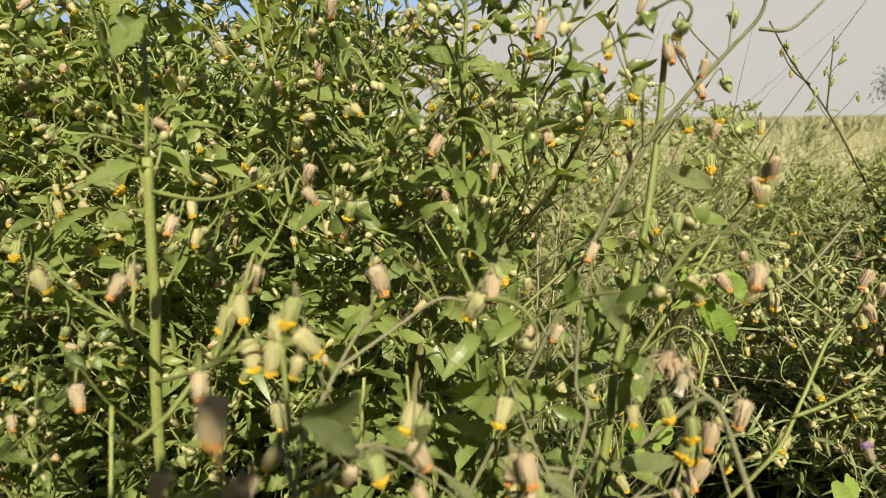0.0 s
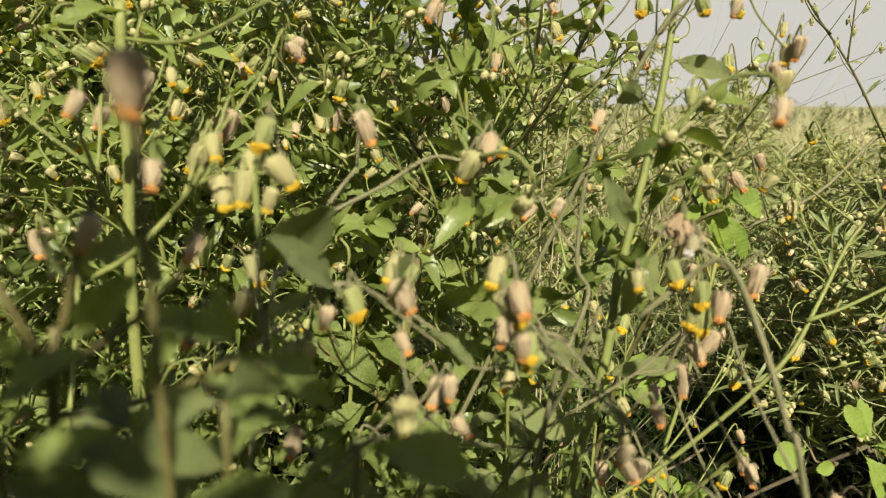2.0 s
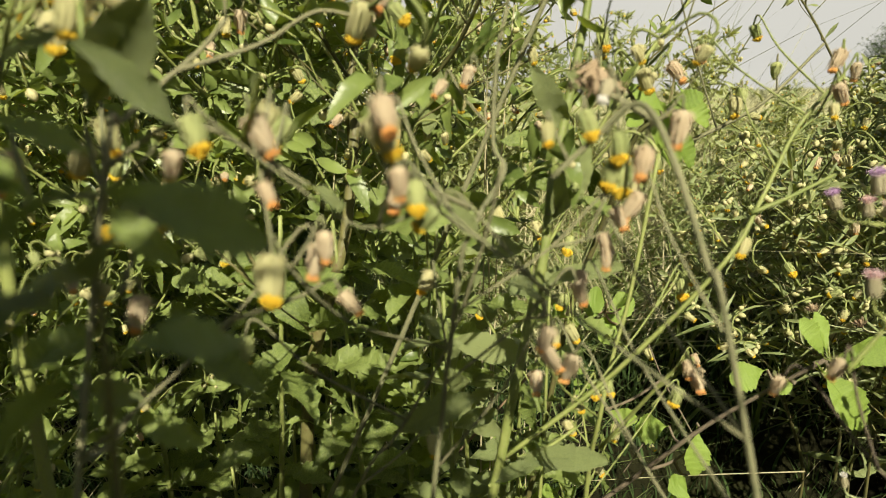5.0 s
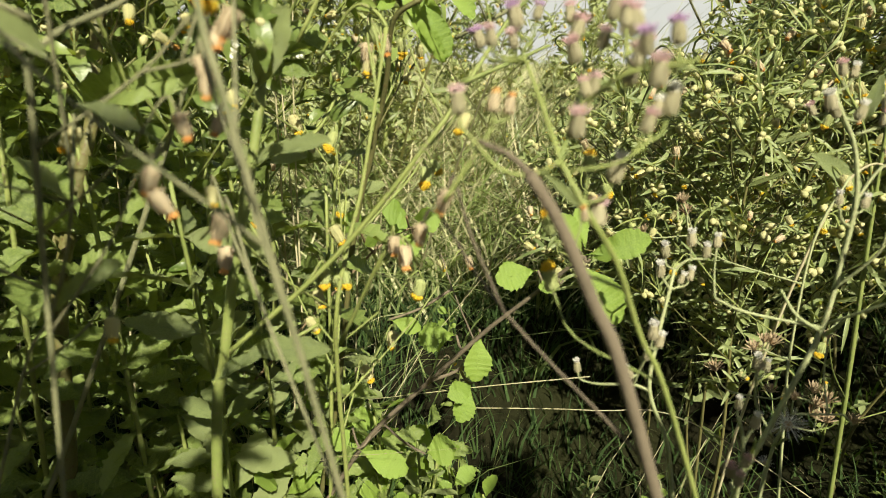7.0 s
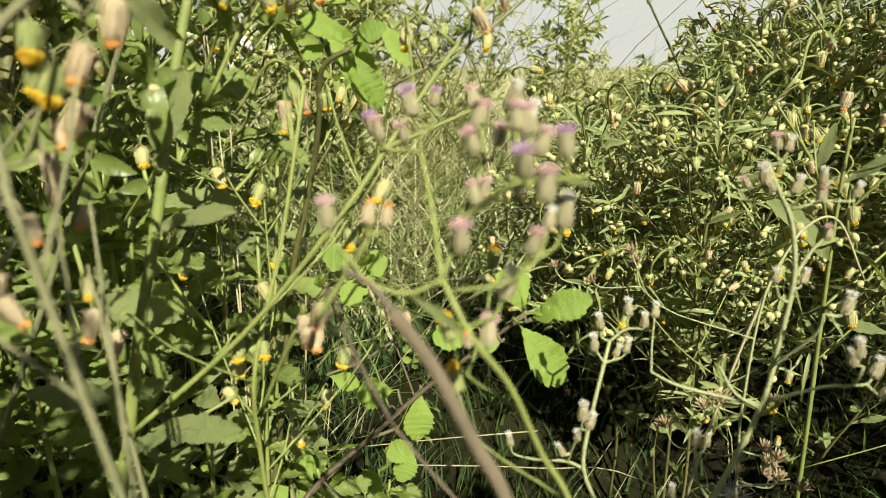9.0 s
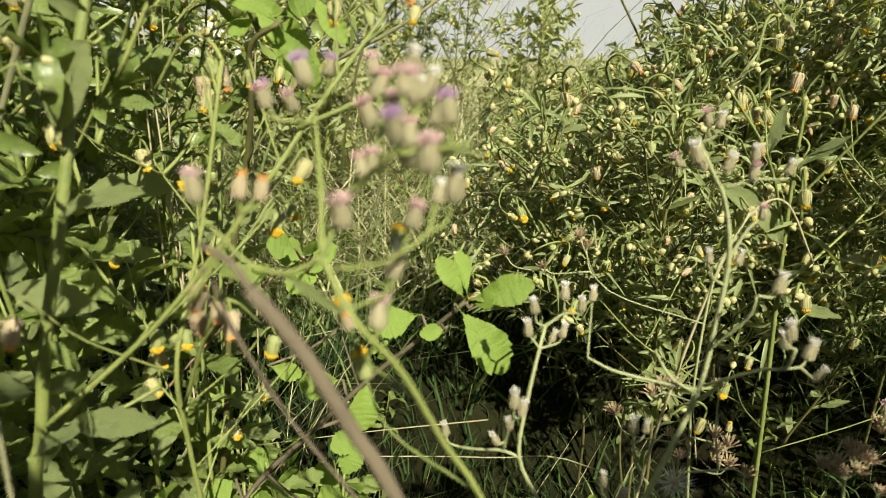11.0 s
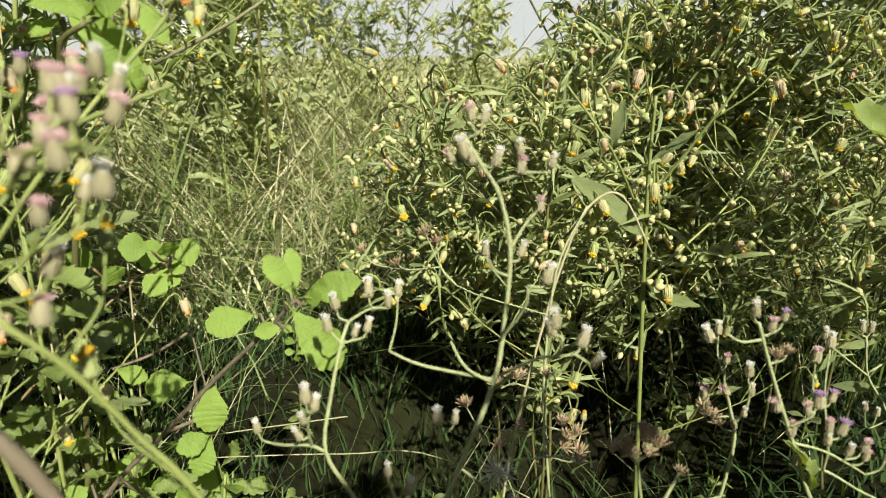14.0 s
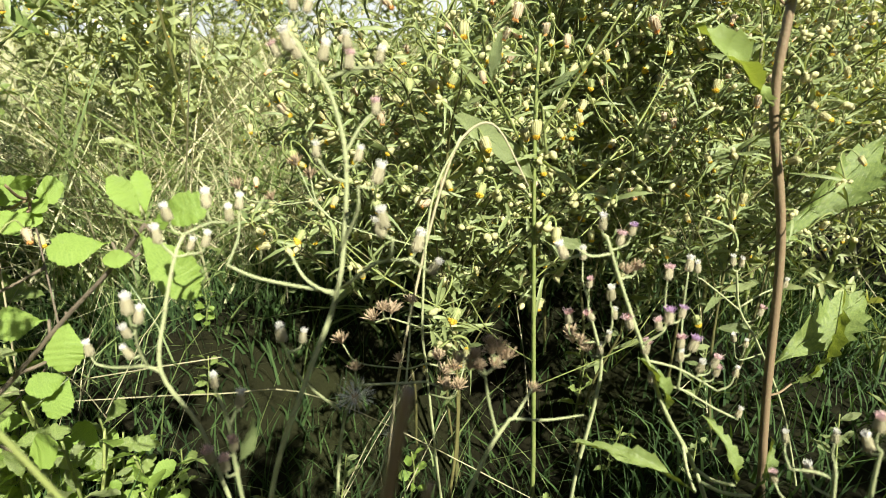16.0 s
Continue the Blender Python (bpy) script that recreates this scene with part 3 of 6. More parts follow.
def leafy_seedling(seed, kind, n, size, label, tall=3.0):
    """A low leafy weed at the origin."""
    rnd = random.Random(seed)
    plant = thing("leafy_weed", label, "weed", "low leafy weeds")
    h = size * tall
    top = Vector((rnd.uniform(-0.02, 0.02), rnd.uniform(-0.02, 0.02), h))
    line = spline([Vector((0, 0, -0.01)), top * 0.5 + Vector((0.006, 0, 0)), top], 5)
    part("stem", mesh_of("stem", *tube_geo(line, 0.002, 0.0012, 6, 0.1), M_STEM), plant)
    ang = rnd.uniform(0, 6.28)
    for k in range(n):
        ang += 2.4 + rnd.uniform(-0.4, 0.4)
        p = line[2 + int((len(line) - 3) * k / n)]
        d = Vector((math.cos(ang), math.sin(ang), rnd.uniform(0.1, 0.9))).normalized()
        put_leaf(plant, p, p + d * size * rnd.uniform(0.6, 1.15), kind, rnd)
    return plant


# ---- setting ----
def ground():
    """One sheet that reaches the horizon, finer and uneven near the weeds."""
    rings = [0, 0.05, 0.1, 0.15, 0.2, 0.25, 0.3, 0.35, 0.4, 0.45, 0.5, 0.56, 0.62, 0.7, 0.8, 1, 1.3, 1.7, 2.2, 3, 4, 6, 9, 14, 22, 40, 80, 160, 400, 1000, 2500]
    verts, faces = [Vector((0.4, 0.5, ground_z(0.4, 0.5)))], []
    sides = 64
    for r in rings[1:]:
        for k in range(sides):
            a = 2 * math.pi * k / sides
            x, y = 0.4 + r * math.cos(a), 0.5 + r * math.sin(a)
            z = ground_z(x, y) if r < 60 else -0.008
            verts.append(Vector((x, y, z)))
    for k in range(sides):
        faces.append((0, 1 + k, 1 + (k + 1) % sides))
    for i in range(len(rings) - 2):
        for k in range(sides):
            a, b = 1 + i * sides + k, 1 + i * sides + (k + 1) % sides
            faces.append((a, a + sides, b + sides, b))
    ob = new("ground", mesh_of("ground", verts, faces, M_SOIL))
    return tagged(ob, "uneven soil of an overgrown meadow, darkened for the shade under the weeds", "ground", kind="structure")


ground()


def blades(name, label, count, place, length, width, mat, seed, bend=0.5, segs=3, category="grass", up=1.0, lean=0.35):
    """Many grass blades in one mesh; place(rng) gives x, y arrays."""
    rng = np.random.default_rng(seed)
    x, y = place(rng, count)
    n = len(x)
    # the same added shade dip as in ground_z
    q = np.clip(1 - ((x - 0.46) / 0.38) ** 2 - ((y - 0.55) / 0.28) ** 2, 0, 1)
    dip = 0.19 * q * q * (3 - 2 * q)
    ln = length[0] + (length[1] - length[0]) * rng.random(n)
    w = width[0] + (width[1] - width[0]) * rng.random(n)
    a = rng.random(n) * 2 * np.pi
    lean = rng.random(n) * lean
    bd = bend * rng.random(n)
    dx, dy = np.cos(a), np.sin(a)
    b = rng.random(n) * 2 * np.pi
    sx, sy = np.cos(b), np.sin(b)
    rows = []
    for i in range(segs + 1):
        t = i / segs
        out = ln * (lean * t + bd * t * t)
        z = ln * up * (t - 0.35 * bd * t * t) - 0.01 - dip
        ww = w * (1 - t) ** 0.7 if i < segs else w * 0
        cx, cy = x + dx * out, y + dy * out
        if i < segs:
            rows.append(np.stack([cx - sx * ww, cy - sy * ww, z], 1))
            rows.append(np.stack([cx + sx * ww, cy + sy * ww, z], 1))
        else:
            rows.append(np.stack([cx, cy, z], 1))
    per = 2 * segs + 1
    v = np.stack(rows, 1).reshape(-1, 3)
    f = []
    for i in range(segs - 1):
        f.append((2 * i, 2 * i + 1, 2 * i + 3))
        f.append((2 * i, 2 * i + 3, 2 * i + 2))
    f.append((2 * segs - 2, 2 * segs - 1, 2 * segs))
    f = np.array(f)
    faces = (np.arange(n)[:, None, None] * per + f[None]).reshape(-1, 3)
    me = bpy.data.meshes.new(name)
    me.vertices.add(len(v))
    me.vertices.foreach_set("co", v.ravel())
    me.loops.add(faces.size)
    me.loops.foreach_set("vertex_index", faces.ravel().astype(np.int32))
    me.polygons.add(len(faces))
    me.polygons.foreach_set("loop_start", (np.arange(len(faces)) * 3).astype(np.int32))
    me.polygons.foreach_set("loop_total", np.full(len(faces), 3, np.int32))
    me.materials.append(mat)
    me.update(calc_edges=True)
    ob = new(name, me)
    return tagged(ob, label, category, kind="stuff")


def box_place(x0, x1, y0, y1):
    return lambda r, n: (x0 + (x1 - x0) * r.random(n), y0 + (y1 - y0) * r.random(n))


def fan_place(y0, y1, power=1.0):
    """Even over a wedge that opens with distance."""
    def go(r, n):
        y = y0 + (y1 - y0) * r.random(n) ** power
        return 0.15 + y * 1.15 * (r.random(n) * 2 - 1), y
    return go


def clump_place(y0, y1, seed):
    """Uneven tufts and bare patches over the opening wedge."""
    def go(r, n):
        x, y = fan_place(y0, y1, 0.85)(r, n * 2)
        q = np.sin(x * 9 + seed) * np.cos(y * 7 - seed) + 0.6 * np.sin(x * 23 + y * 17 + seed)
        keep = q + 1.1 * r.random(len(x)) > 0.2
        return x[keep][:n], y[keep][:n]
    return go


def hollow_place(r, n, near=0.42):
    """Under the weeds, but sparse in the hollow between them, to keep it dark."""
    x, y = box_place(-0.5, 1.1, near, 1.0)(r, n * 2)
    keep = (x < 0.16) | (x > 0.85) | (y > 0.84) | (r.random(len(x)) < 0.12)
    return x[keep], y[keep]


def sparse_low(r, n):
    """Under all the weeds, thinned in the hollow to keep it dark."""
    x, y = box_place(-0.4, 1.2, 0.15, 1.0)(r, n)
    keep = (x < 0.2) | (x > 0.9) | (y > 0.75) | (r.random(len(x)) < 0.5)
    return x[keep], y[keep]


blades("grass", "fine green grass blades between the weeds", 1500, lambda r, n: tuple(q[:n] for q in hollow_place(r, n)), (0.05, 0.20), (0.0005, 0.0014), M_GRASS, 1, 1.2, lean=0.7)
# this low grass carries the painted shade of the hollow
blades("low_grass", "short green grass under the weeds, coloured darker for the shade there", 19000, sparse_low, (0.02, 0.075), (0.0008, 0.0024), M_LOWSHADE, 2, 0.9)
blades("straw", "thin pale dry straws standing in the grass", 260, lambda r, n: tuple(q[:n] for q in hollow_place(r, n)), (0.12, 0.30), (0.0004, 0.0008), M_STRAW, 3, 0.6, lean=1.0)
blades("meadow_straw", "crossing pale straws in the meadow", 1300, clump_place(0.85, 2.4, 21), (0.14, 0.38), (0.0011, 0.0022), M_STRAW, 8, 1.6, lean=1.2)
blades("meadow_grass", "tangle of half dry meadow grass", 9000, clump_place(0.8, 3.2, 22), (0.06, 0.30), (0.0013, 0.0030), M_FIELD, 4, 1.5, lean=0.8)
blades("meadow_green", "green meadow grass in tufts", 9000, clump_place(0.75, 3.2, 23), (0.05, 0.26), (0.0018, 0.0042), M_GRASS, 5, 1.5, lean=0.8)
blades("tall_grass", "tall tangled half dry grass behind the hollow", 800, box_place(-0.3, 1.5, 1.1, 2.2), (0.20, 0.55), (0.0016, 0.0032), M_FIELD, 9, 1.5, 5, lean=0.9)
blades("grass_tuft", "tall pale tuft of half dry grass", 260, box_place(0.02, 0.66, 1.25, 1.8), (0.35, 0.80), (0.0014, 0.0032), M_FIELD, 12, 1.1, 5, lean=0.9)
blades("tall_straw", "pale dry straws standing over the grass", 420, box_place(0.05, 1.0, 0.85, 1.7), (0.20, 0.50), (0.0011, 0.0020), M_STRAW, 11, 1.3, 5, lean=0.8)
blades("tall_green", "tall tangled green grass behind the hollow", 1500, box_place(-0.2, 1.2, 0.90, 1.9), (0.12, 0.42), (0.0020, 0.0046), M_GRASS, 10, 1.5, 5, lean=0.9)
blades("field_grass", "pale hazy field grass", 34000, clump_place(3.0, 14, 24), (0.14, 0.40), (0.004, 0.009), M_FIELD, 6, 0.9, 2, lean=0.6)


def ring_place(r0, r1):
    """All round the weeds but for the wedge ahead, which has its own grass."""
    def go(r, n):
        d = np.sqrt(r0 * r0 + (r1 * r1 - r0 * r0) * r.random(n))
        a = r.random(n) * 2 * np.pi
        x, y = 0.2 + d * np.cos(a), 0.2 + d * np.sin(a)
        keep = ~((y > 0.15) & (np.abs(x - 0.15) < y * 1.2)) & ~((np.abs(x - 0.25) < 0.95) & (y > -0.3) & (y < 0.9))
        return x[keep], y[keep]
    return go


blades("side_grass", "meadow grass going on to the sides and behind", 26000, ring_place(0.35, 4.5), (0.12, 0.34), (0.002, 0.005), M_FIELD, 31, 1.0, 2, lean=0.7)
blades("outer_grass", "half dry grass of the wider meadow", 22000, ring_place(4.3, 16), (0.2, 0.42), (0.006, 0.014), M_FIELD, 32, 0.9, 2, lean=0.6)
blades("edge_grass", "grass of the far meadow all round", 12000, ring_place(15, 60), (0.3, 0.6), (0.02, 0.05), M_FIELD, 33, 0.5, 2)
blades("far_grass", "distant pale field grass", 30000, fan_place(13, 90, 0.7), (0.3, 0.6), (0.02, 0.05), M_FIELD, 7, 0.4, 2)

weed('nodding_weed', 'tall green-stemmed weed with nodding yellow flower heads', 'weed',
     stems=[([(0.056, 0.275, 0.195), (0.062, 0.279, 0.225), (0.070, 0.282, 0.267), (0.084, 0.290, 0.327), (0.090, 0.300, 0.367)], 0.0029, 0.0024),
            ([(0.090, 0.300, 0.367), (0.101, 0.310, 0.413), (0.110, 0.320, 0.451), (0.119, 0.335, 0.501), (0.122, 0.340, 0.552)], 0.0024, 0.0016),
            ([(0.062, 0.279, 0.225), (0.117, 0.275, 0.274), (0.163, 0.269, 0.330), (0.184, 0.280, 0.358), (0.209, 0.299, 0.389), (0.229, 0.300, 0.413)], 0.0013, 0.0008),
            ([(0.104, 0.310, 0.370), (0.130, 0.310, 0.414), (0.164, 0.330, 0.451), (0.177, 0.320, 0.474)], 0.0011, 0.0007),
            ([(0.177, 0.275, 0.352), (0.194, 0.275, 0.359), (0.217, 0.280, 0.368)], 0.0011, 0.0007)],
     heads=[((0.214, 0.355, 0.437), 'yellow'), ((0.137, 0.382, 0.436), 'yellow'), ((0.170, 0.317, 0.308), 'yellow'), ((0.127, 0.316, 0.503), 'yellow'), ((0.117, 0.300, 0.411), 'pale'), ((0.134, 0.300, 0.411), 'pale'), ((0.162, 0.300, 0.478), 'pale'), ((0.163, 0.300, 0.465), 'pale'), ((0.153, 0.310, 0.415), 'old'), ((0.164, 0.294, 0.480), 'old'), ((0.159, 0.300, 0.470), 'old'), ((0.135, 0.300, 0.499), 'old'), ((0.173, 0.330, 0.424), 'old'), ((0.178, 0.280, 0.333), 'pale'), ((0.194, 0.330, 0.397), 'pale'), ((0.227, 0.300, 0.395), 'pale'), ((0.225, 0.300, 0.418), 'old'), ((0.234, 0.300, 0.413), 'old'), ((0.222, 0.290, 0.403), 'old'), ((0.164, 0.309, 0.304), 'yellow'), ((0.112, 0.285, 0.260), 'yellow'), ((0.154, 0.330, 0.368), 'yellow')],
     leaves=[((0.121, 0.335, 0.479), (0.141, 0.310, 0.471), 'hairy', 1), ((0.086, 0.285, 0.347), (0.102, 0.280, 0.384), 'hairy', 1.05), ((0.082, 0.285, 0.317), (0.115, 0.270, 0.334), 'hairy', 0.8), ((0.056, 0.276, 0.214), (0.081, 0.270, 0.232), 'hairy', 0.8), ((0.099, 0.310, 0.457), (0.076, 0.280, 0.464), 'hairy', 1), ((0.071, 0.280, 0.267), (0.084, 0.270, 0.260), 'toothed', 1), ((0.101, 0.310, 0.386), (0.079, 0.290, 0.416), 'hairy', 0.8)],
     mat=M_STEM, seed=1, nod=True, size=0.013, group='nodding yellow weeds')
weed('nodding_weed', 'thick brown-green weed with broad toothed leaves', 'weed',
     stems=[([(-0.052, 0.365, 0.218), (-0.045, 0.371, 0.254), (-0.029, 0.375, 0.304), (-0.022, 0.385, 0.334), (-0.015, 0.400, 0.396)], 0.0048, 0.0036),
            ([(-0.015, 0.400, 0.396), (-0.024, 0.430, 0.396), (-0.017, 0.450, 0.448), (-0.008, 0.455, 0.504), (0.001, 0.470, 0.563)], 0.0036, 0.0018),
            ([(-0.020, 0.440, 0.416), (-0.040, 0.420, 0.452), (-0.074, 0.420, 0.500)], 0.0014, 0.0009),
            ([(-0.018, 0.450, 0.440), (0.014, 0.420, 0.475), (0.032, 0.410, 0.500)], 0.0014, 0.0009),
            ([(-0.043, 0.371, 0.256), (-0.070, 0.360, 0.299), (-0.084, 0.350, 0.342)], 0.0012, 0.001),
            ([(-0.005, 0.420, 0.398), (0.040, 0.400, 0.424), (0.063, 0.360, 0.463), (0.080, 0.330, 0.508)], 0.0014, 0.001)],
     heads=[((-0.035, 0.400, 0.454), 'pale'), ((0.010, 0.370, 0.399), 'pale'), ((0.012, 0.367, 0.385), 'pale'), ((0.027, 0.400, 0.488), 'pale'), ((0.048, 0.335, 0.485), 'pale'), ((0.062, 0.360, 0.495), 'pale'), ((0.055, 0.400, 0.444), 'pale'), ((0.091, 0.360, 0.427), 'pale'), ((-0.049, 0.400, 0.421), 'pale'), ((-0.064, 0.336, 0.445), 'old'), ((0.026, 0.340, 0.476), 'old'), ((-0.074, 0.300, 0.479), 'old'), ((0.117, 0.370, 0.480), 'old'), ((-0.001, 0.420, 0.453), 'old'), ((-0.053, 0.299, 0.460), 'yellow'), ((0.008, 0.420, 0.515), 'yellow'), ((-0.105, 0.330, 0.474), 'yellow'), ((0.106, 0.350, 0.507), 'yellow'), ((0.139, 0.390, 0.441), 'yellow'), ((0.016, 0.347, 0.429), 'yellow'), ((-0.052, 0.195, 0.372), 'yellow'), ((-0.109, 0.280, 0.378), 'yellow'), ((0.011, 0.380, 0.398), 'pale'), ((0.030, 0.400, 0.381), 'pale'), ((0.009, 0.380, 0.413), 'pale')],
     leaves=[((-0.084, 0.350, 0.302), (-0.115, 0.335, 0.313), 'eaten', 1), ((-0.065, 0.360, 0.285), (-0.080, 0.345, 0.307), 'toothed', 1), ((-0.016, 0.345, 0.336), (0.048, 0.280, 0.361), 'toothed', 0.6), ((-0.045, 0.365, 0.256), (-0.066, 0.340, 0.321), 'toothed', 0.9), ((-0.084, 0.350, 0.342), (-0.067, 0.330, 0.371), 'toothed', 1), ((-0.048, 0.365, 0.258), (-0.081, 0.330, 0.258), 'toothed', 1.1), ((-0.043, 0.365, 0.241), (-0.001, 0.330, 0.265), 'toothed', 1), ((-0.020, 0.450, 0.423), (-0.058, 0.400, 0.415), 'toothed', 0.9), ((-0.017, 0.450, 0.456), (0.021, 0.420, 0.504), 'toothed', 0.9), ((-0.018, 0.440, 0.428), (0.015, 0.410, 0.399), 'toothed', 0.85), ((-0.022, 0.440, 0.395), (-0.059, 0.400, 0.404), 'toothed', 0.85), ((-0.024, 0.430, 0.367), (-0.051, 0.400, 0.384), 'toothed', 0.9), ((0.040, 0.400, 0.424), (0.031, 0.370, 0.390), 'hairy', 1)],
     mat=M_STEMDARK, seed=2, nod=True, size=0.013, group='nodding yellow weeds')
weed('arching_weed', 'fuzzy arching stem with hanging fading flower heads', 'weed',
     stems=[([(0.104, 0.150, 0.344), (0.099, 0.155, 0.363), (0.094, 0.168, 0.388), (0.095, 0.190, 0.401), (0.091, 0.197, 0.403), (0.081, 0.200, 0.393), (0.068, 0.200, 0.381)], 0.0008, 0.001),
            ([(0.100, 0.200, 0.398), (0.090, 0.205, 0.405), (0.083, 0.210, 0.407)], 0.0011, 0.0007)],
     heads=[((0.089, 0.197, 0.390), 'yellow'), ((0.027, 0.178, 0.373), 'yellow'), ((0.079, 0.200, 0.397), 'yellow'), ((0.097, 0.200, 0.384), 'old'), ((0.094, 0.200, 0.370), 'old'), ((0.087, 0.200, 0.358), 'old'), ((0.108, 0.200, 0.394), 'old'), ((0.084, 0.220, 0.339), 'old'), ((0.081, 0.220, 0.303), 'old'), ((0.019, 0.190, 0.377), 'old'), ((0.086, 0.210, 0.408), 'dry', 1), ((0.081, 0.210, 0.412), 'dry', 0.9), ((0.090, 0.210, 0.407), 'dry', 0.9), ((0.078, 0.210, 0.409), 'dry', 0.8), ((0.084, 0.200, 0.407), 'white', 0.8), ((0.067, 0.200, 0.394), 'pale'), ((0.016, 0.200, 0.396), 'pale'), ((0.077, 0.230, 0.313), 'pale')],
     leaves=[((0.084, 0.212, 0.406), (0.073, 0.205, 0.414), 'hairy', 0.8)],
     mat=M_STEMFUZZ, seed=3, nod=True, size=0.013, group='nodding yellow weeds')
weed('arching_weed', 'fuzzy stem with pale nodding heads close by', 'weed',
     stems=[([(0.036, 0.200, 0.336), (0.042, 0.200, 0.364), (0.057, 0.230, 0.380), (0.054, 0.240, 0.389), (0.056, 0.245, 0.420), (0.060, 0.247, 0.438)], 0.001, 0.0008),
            ([(0.042, 0.200, 0.372), (0.028, 0.190, 0.381), (0.018, 0.190, 0.389)], 0.001, 0.0007)],
     heads=[((0.060, 0.247, 0.448), 'old', 1.15), ((0.044, 0.240, 0.413), 'old'), ((0.034, 0.250, 0.409), 'old'), ((0.091, 0.200, 0.366), 'old'), ((0.087, 0.200, 0.353), 'old'), ((0.079, 0.200, 0.341), 'old'), ((0.067, 0.200, 0.325), 'old'), ((0.070, 0.200, 0.317), 'old'), ((0.091, 0.200, 0.379), 'yellow'), ((0.087, 0.200, 0.381), 'yellow')],
     leaves=[((0.069, 0.210, 0.336), (0.056, 0.190, 0.351), 'hairy', 0.9)],
     mat=M_STEMFUZZ, seed=31, nod=True, size=0.013, group='nodding yellow weeds')
weed('nodding_weed', 'blurred near weed with fading orange heads and soft leaves', 'weed',
     stems=[([(-0.139, 0.245, 0.363), (-0.133, 0.245, 0.428), (-0.132, 0.245, 0.450), (-0.129, 0.245, 0.493)], 0.0027, 0.0022),
            ([(-0.130, 0.245, 0.479), (-0.098, 0.230, 0.477), (-0.063, 0.220, 0.490)], 0.0009, 0.0007),
            ([(-0.136, 0.245, 0.399), (-0.125, 0.210, 0.425), (-0.118, 0.190, 0.444)], 0.0011, 0.0007),
            ([(-0.137, 0.245, 0.391), (-0.088, 0.190, 0.423), (-0.076, 0.180, 0.435)], 0.0011, 0.0007)],
     heads=[((-0.115, 0.183, 0.453), 'old'), ((-0.072, 0.140, 0.437), 'old'), ((-0.125, 0.250, 0.462), 'old'), ((-0.082, 0.218, 0.446), 'old'), ((-0.128, 0.220, 0.448), 'old'), ((-0.144, 0.200, 0.405), 'old'), ((-0.062, 0.250, 0.474), 'old'), ((-0.127, 0.280, 0.465), 'pale'), ((-0.127, 0.280, 0.450), 'pale'), ((-0.086, 0.200, 0.435), 'pale'), ((-0.080, 0.200, 0.439), 'pale'), ((-0.074, 0.190, 0.425), 'pale'), ((-0.064, 0.180, 0.428), 'pale'), ((-0.056, 0.180, 0.425), 'pale'), ((-0.065, 0.190, 0.434), 'pale'), ((-0.051, 0.180, 0.433), 'pale'), ((-0.150, 0.200, 0.451), 'pale')],
     leaves=[((-0.111, 0.170, 0.402), (-0.099, 0.150, 0.419), 'hairy', 1), ((-0.130, 0.180, 0.346), (-0.103, 0.170, 0.362), 'hairy', 1), ((-0.108, 0.180, 0.338), (-0.121, 0.170, 0.356), 'toothed', 1), ((-0.057, 0.170, 0.406), (-0.032, 0.150, 0.427), 'hairy', 1.1), ((-0.125, 0.245, 0.489), (-0.153, 0.230, 0.489), 'toothed', 0.85), ((-0.124, 0.245, 0.549), (-0.122, 0.220, 0.539), 'toothed', 1), ((-0.097, 0.180, 0.329), (-0.072, 0.170, 0.347), 'toothed', 1), ((-0.118, 0.180, 0.320), (-0.131, 0.170, 0.338), 'toothed', 1)],
     mat=M_STEM, seed=4, nod=True, size=0.013, group='nodding yellow weeds')
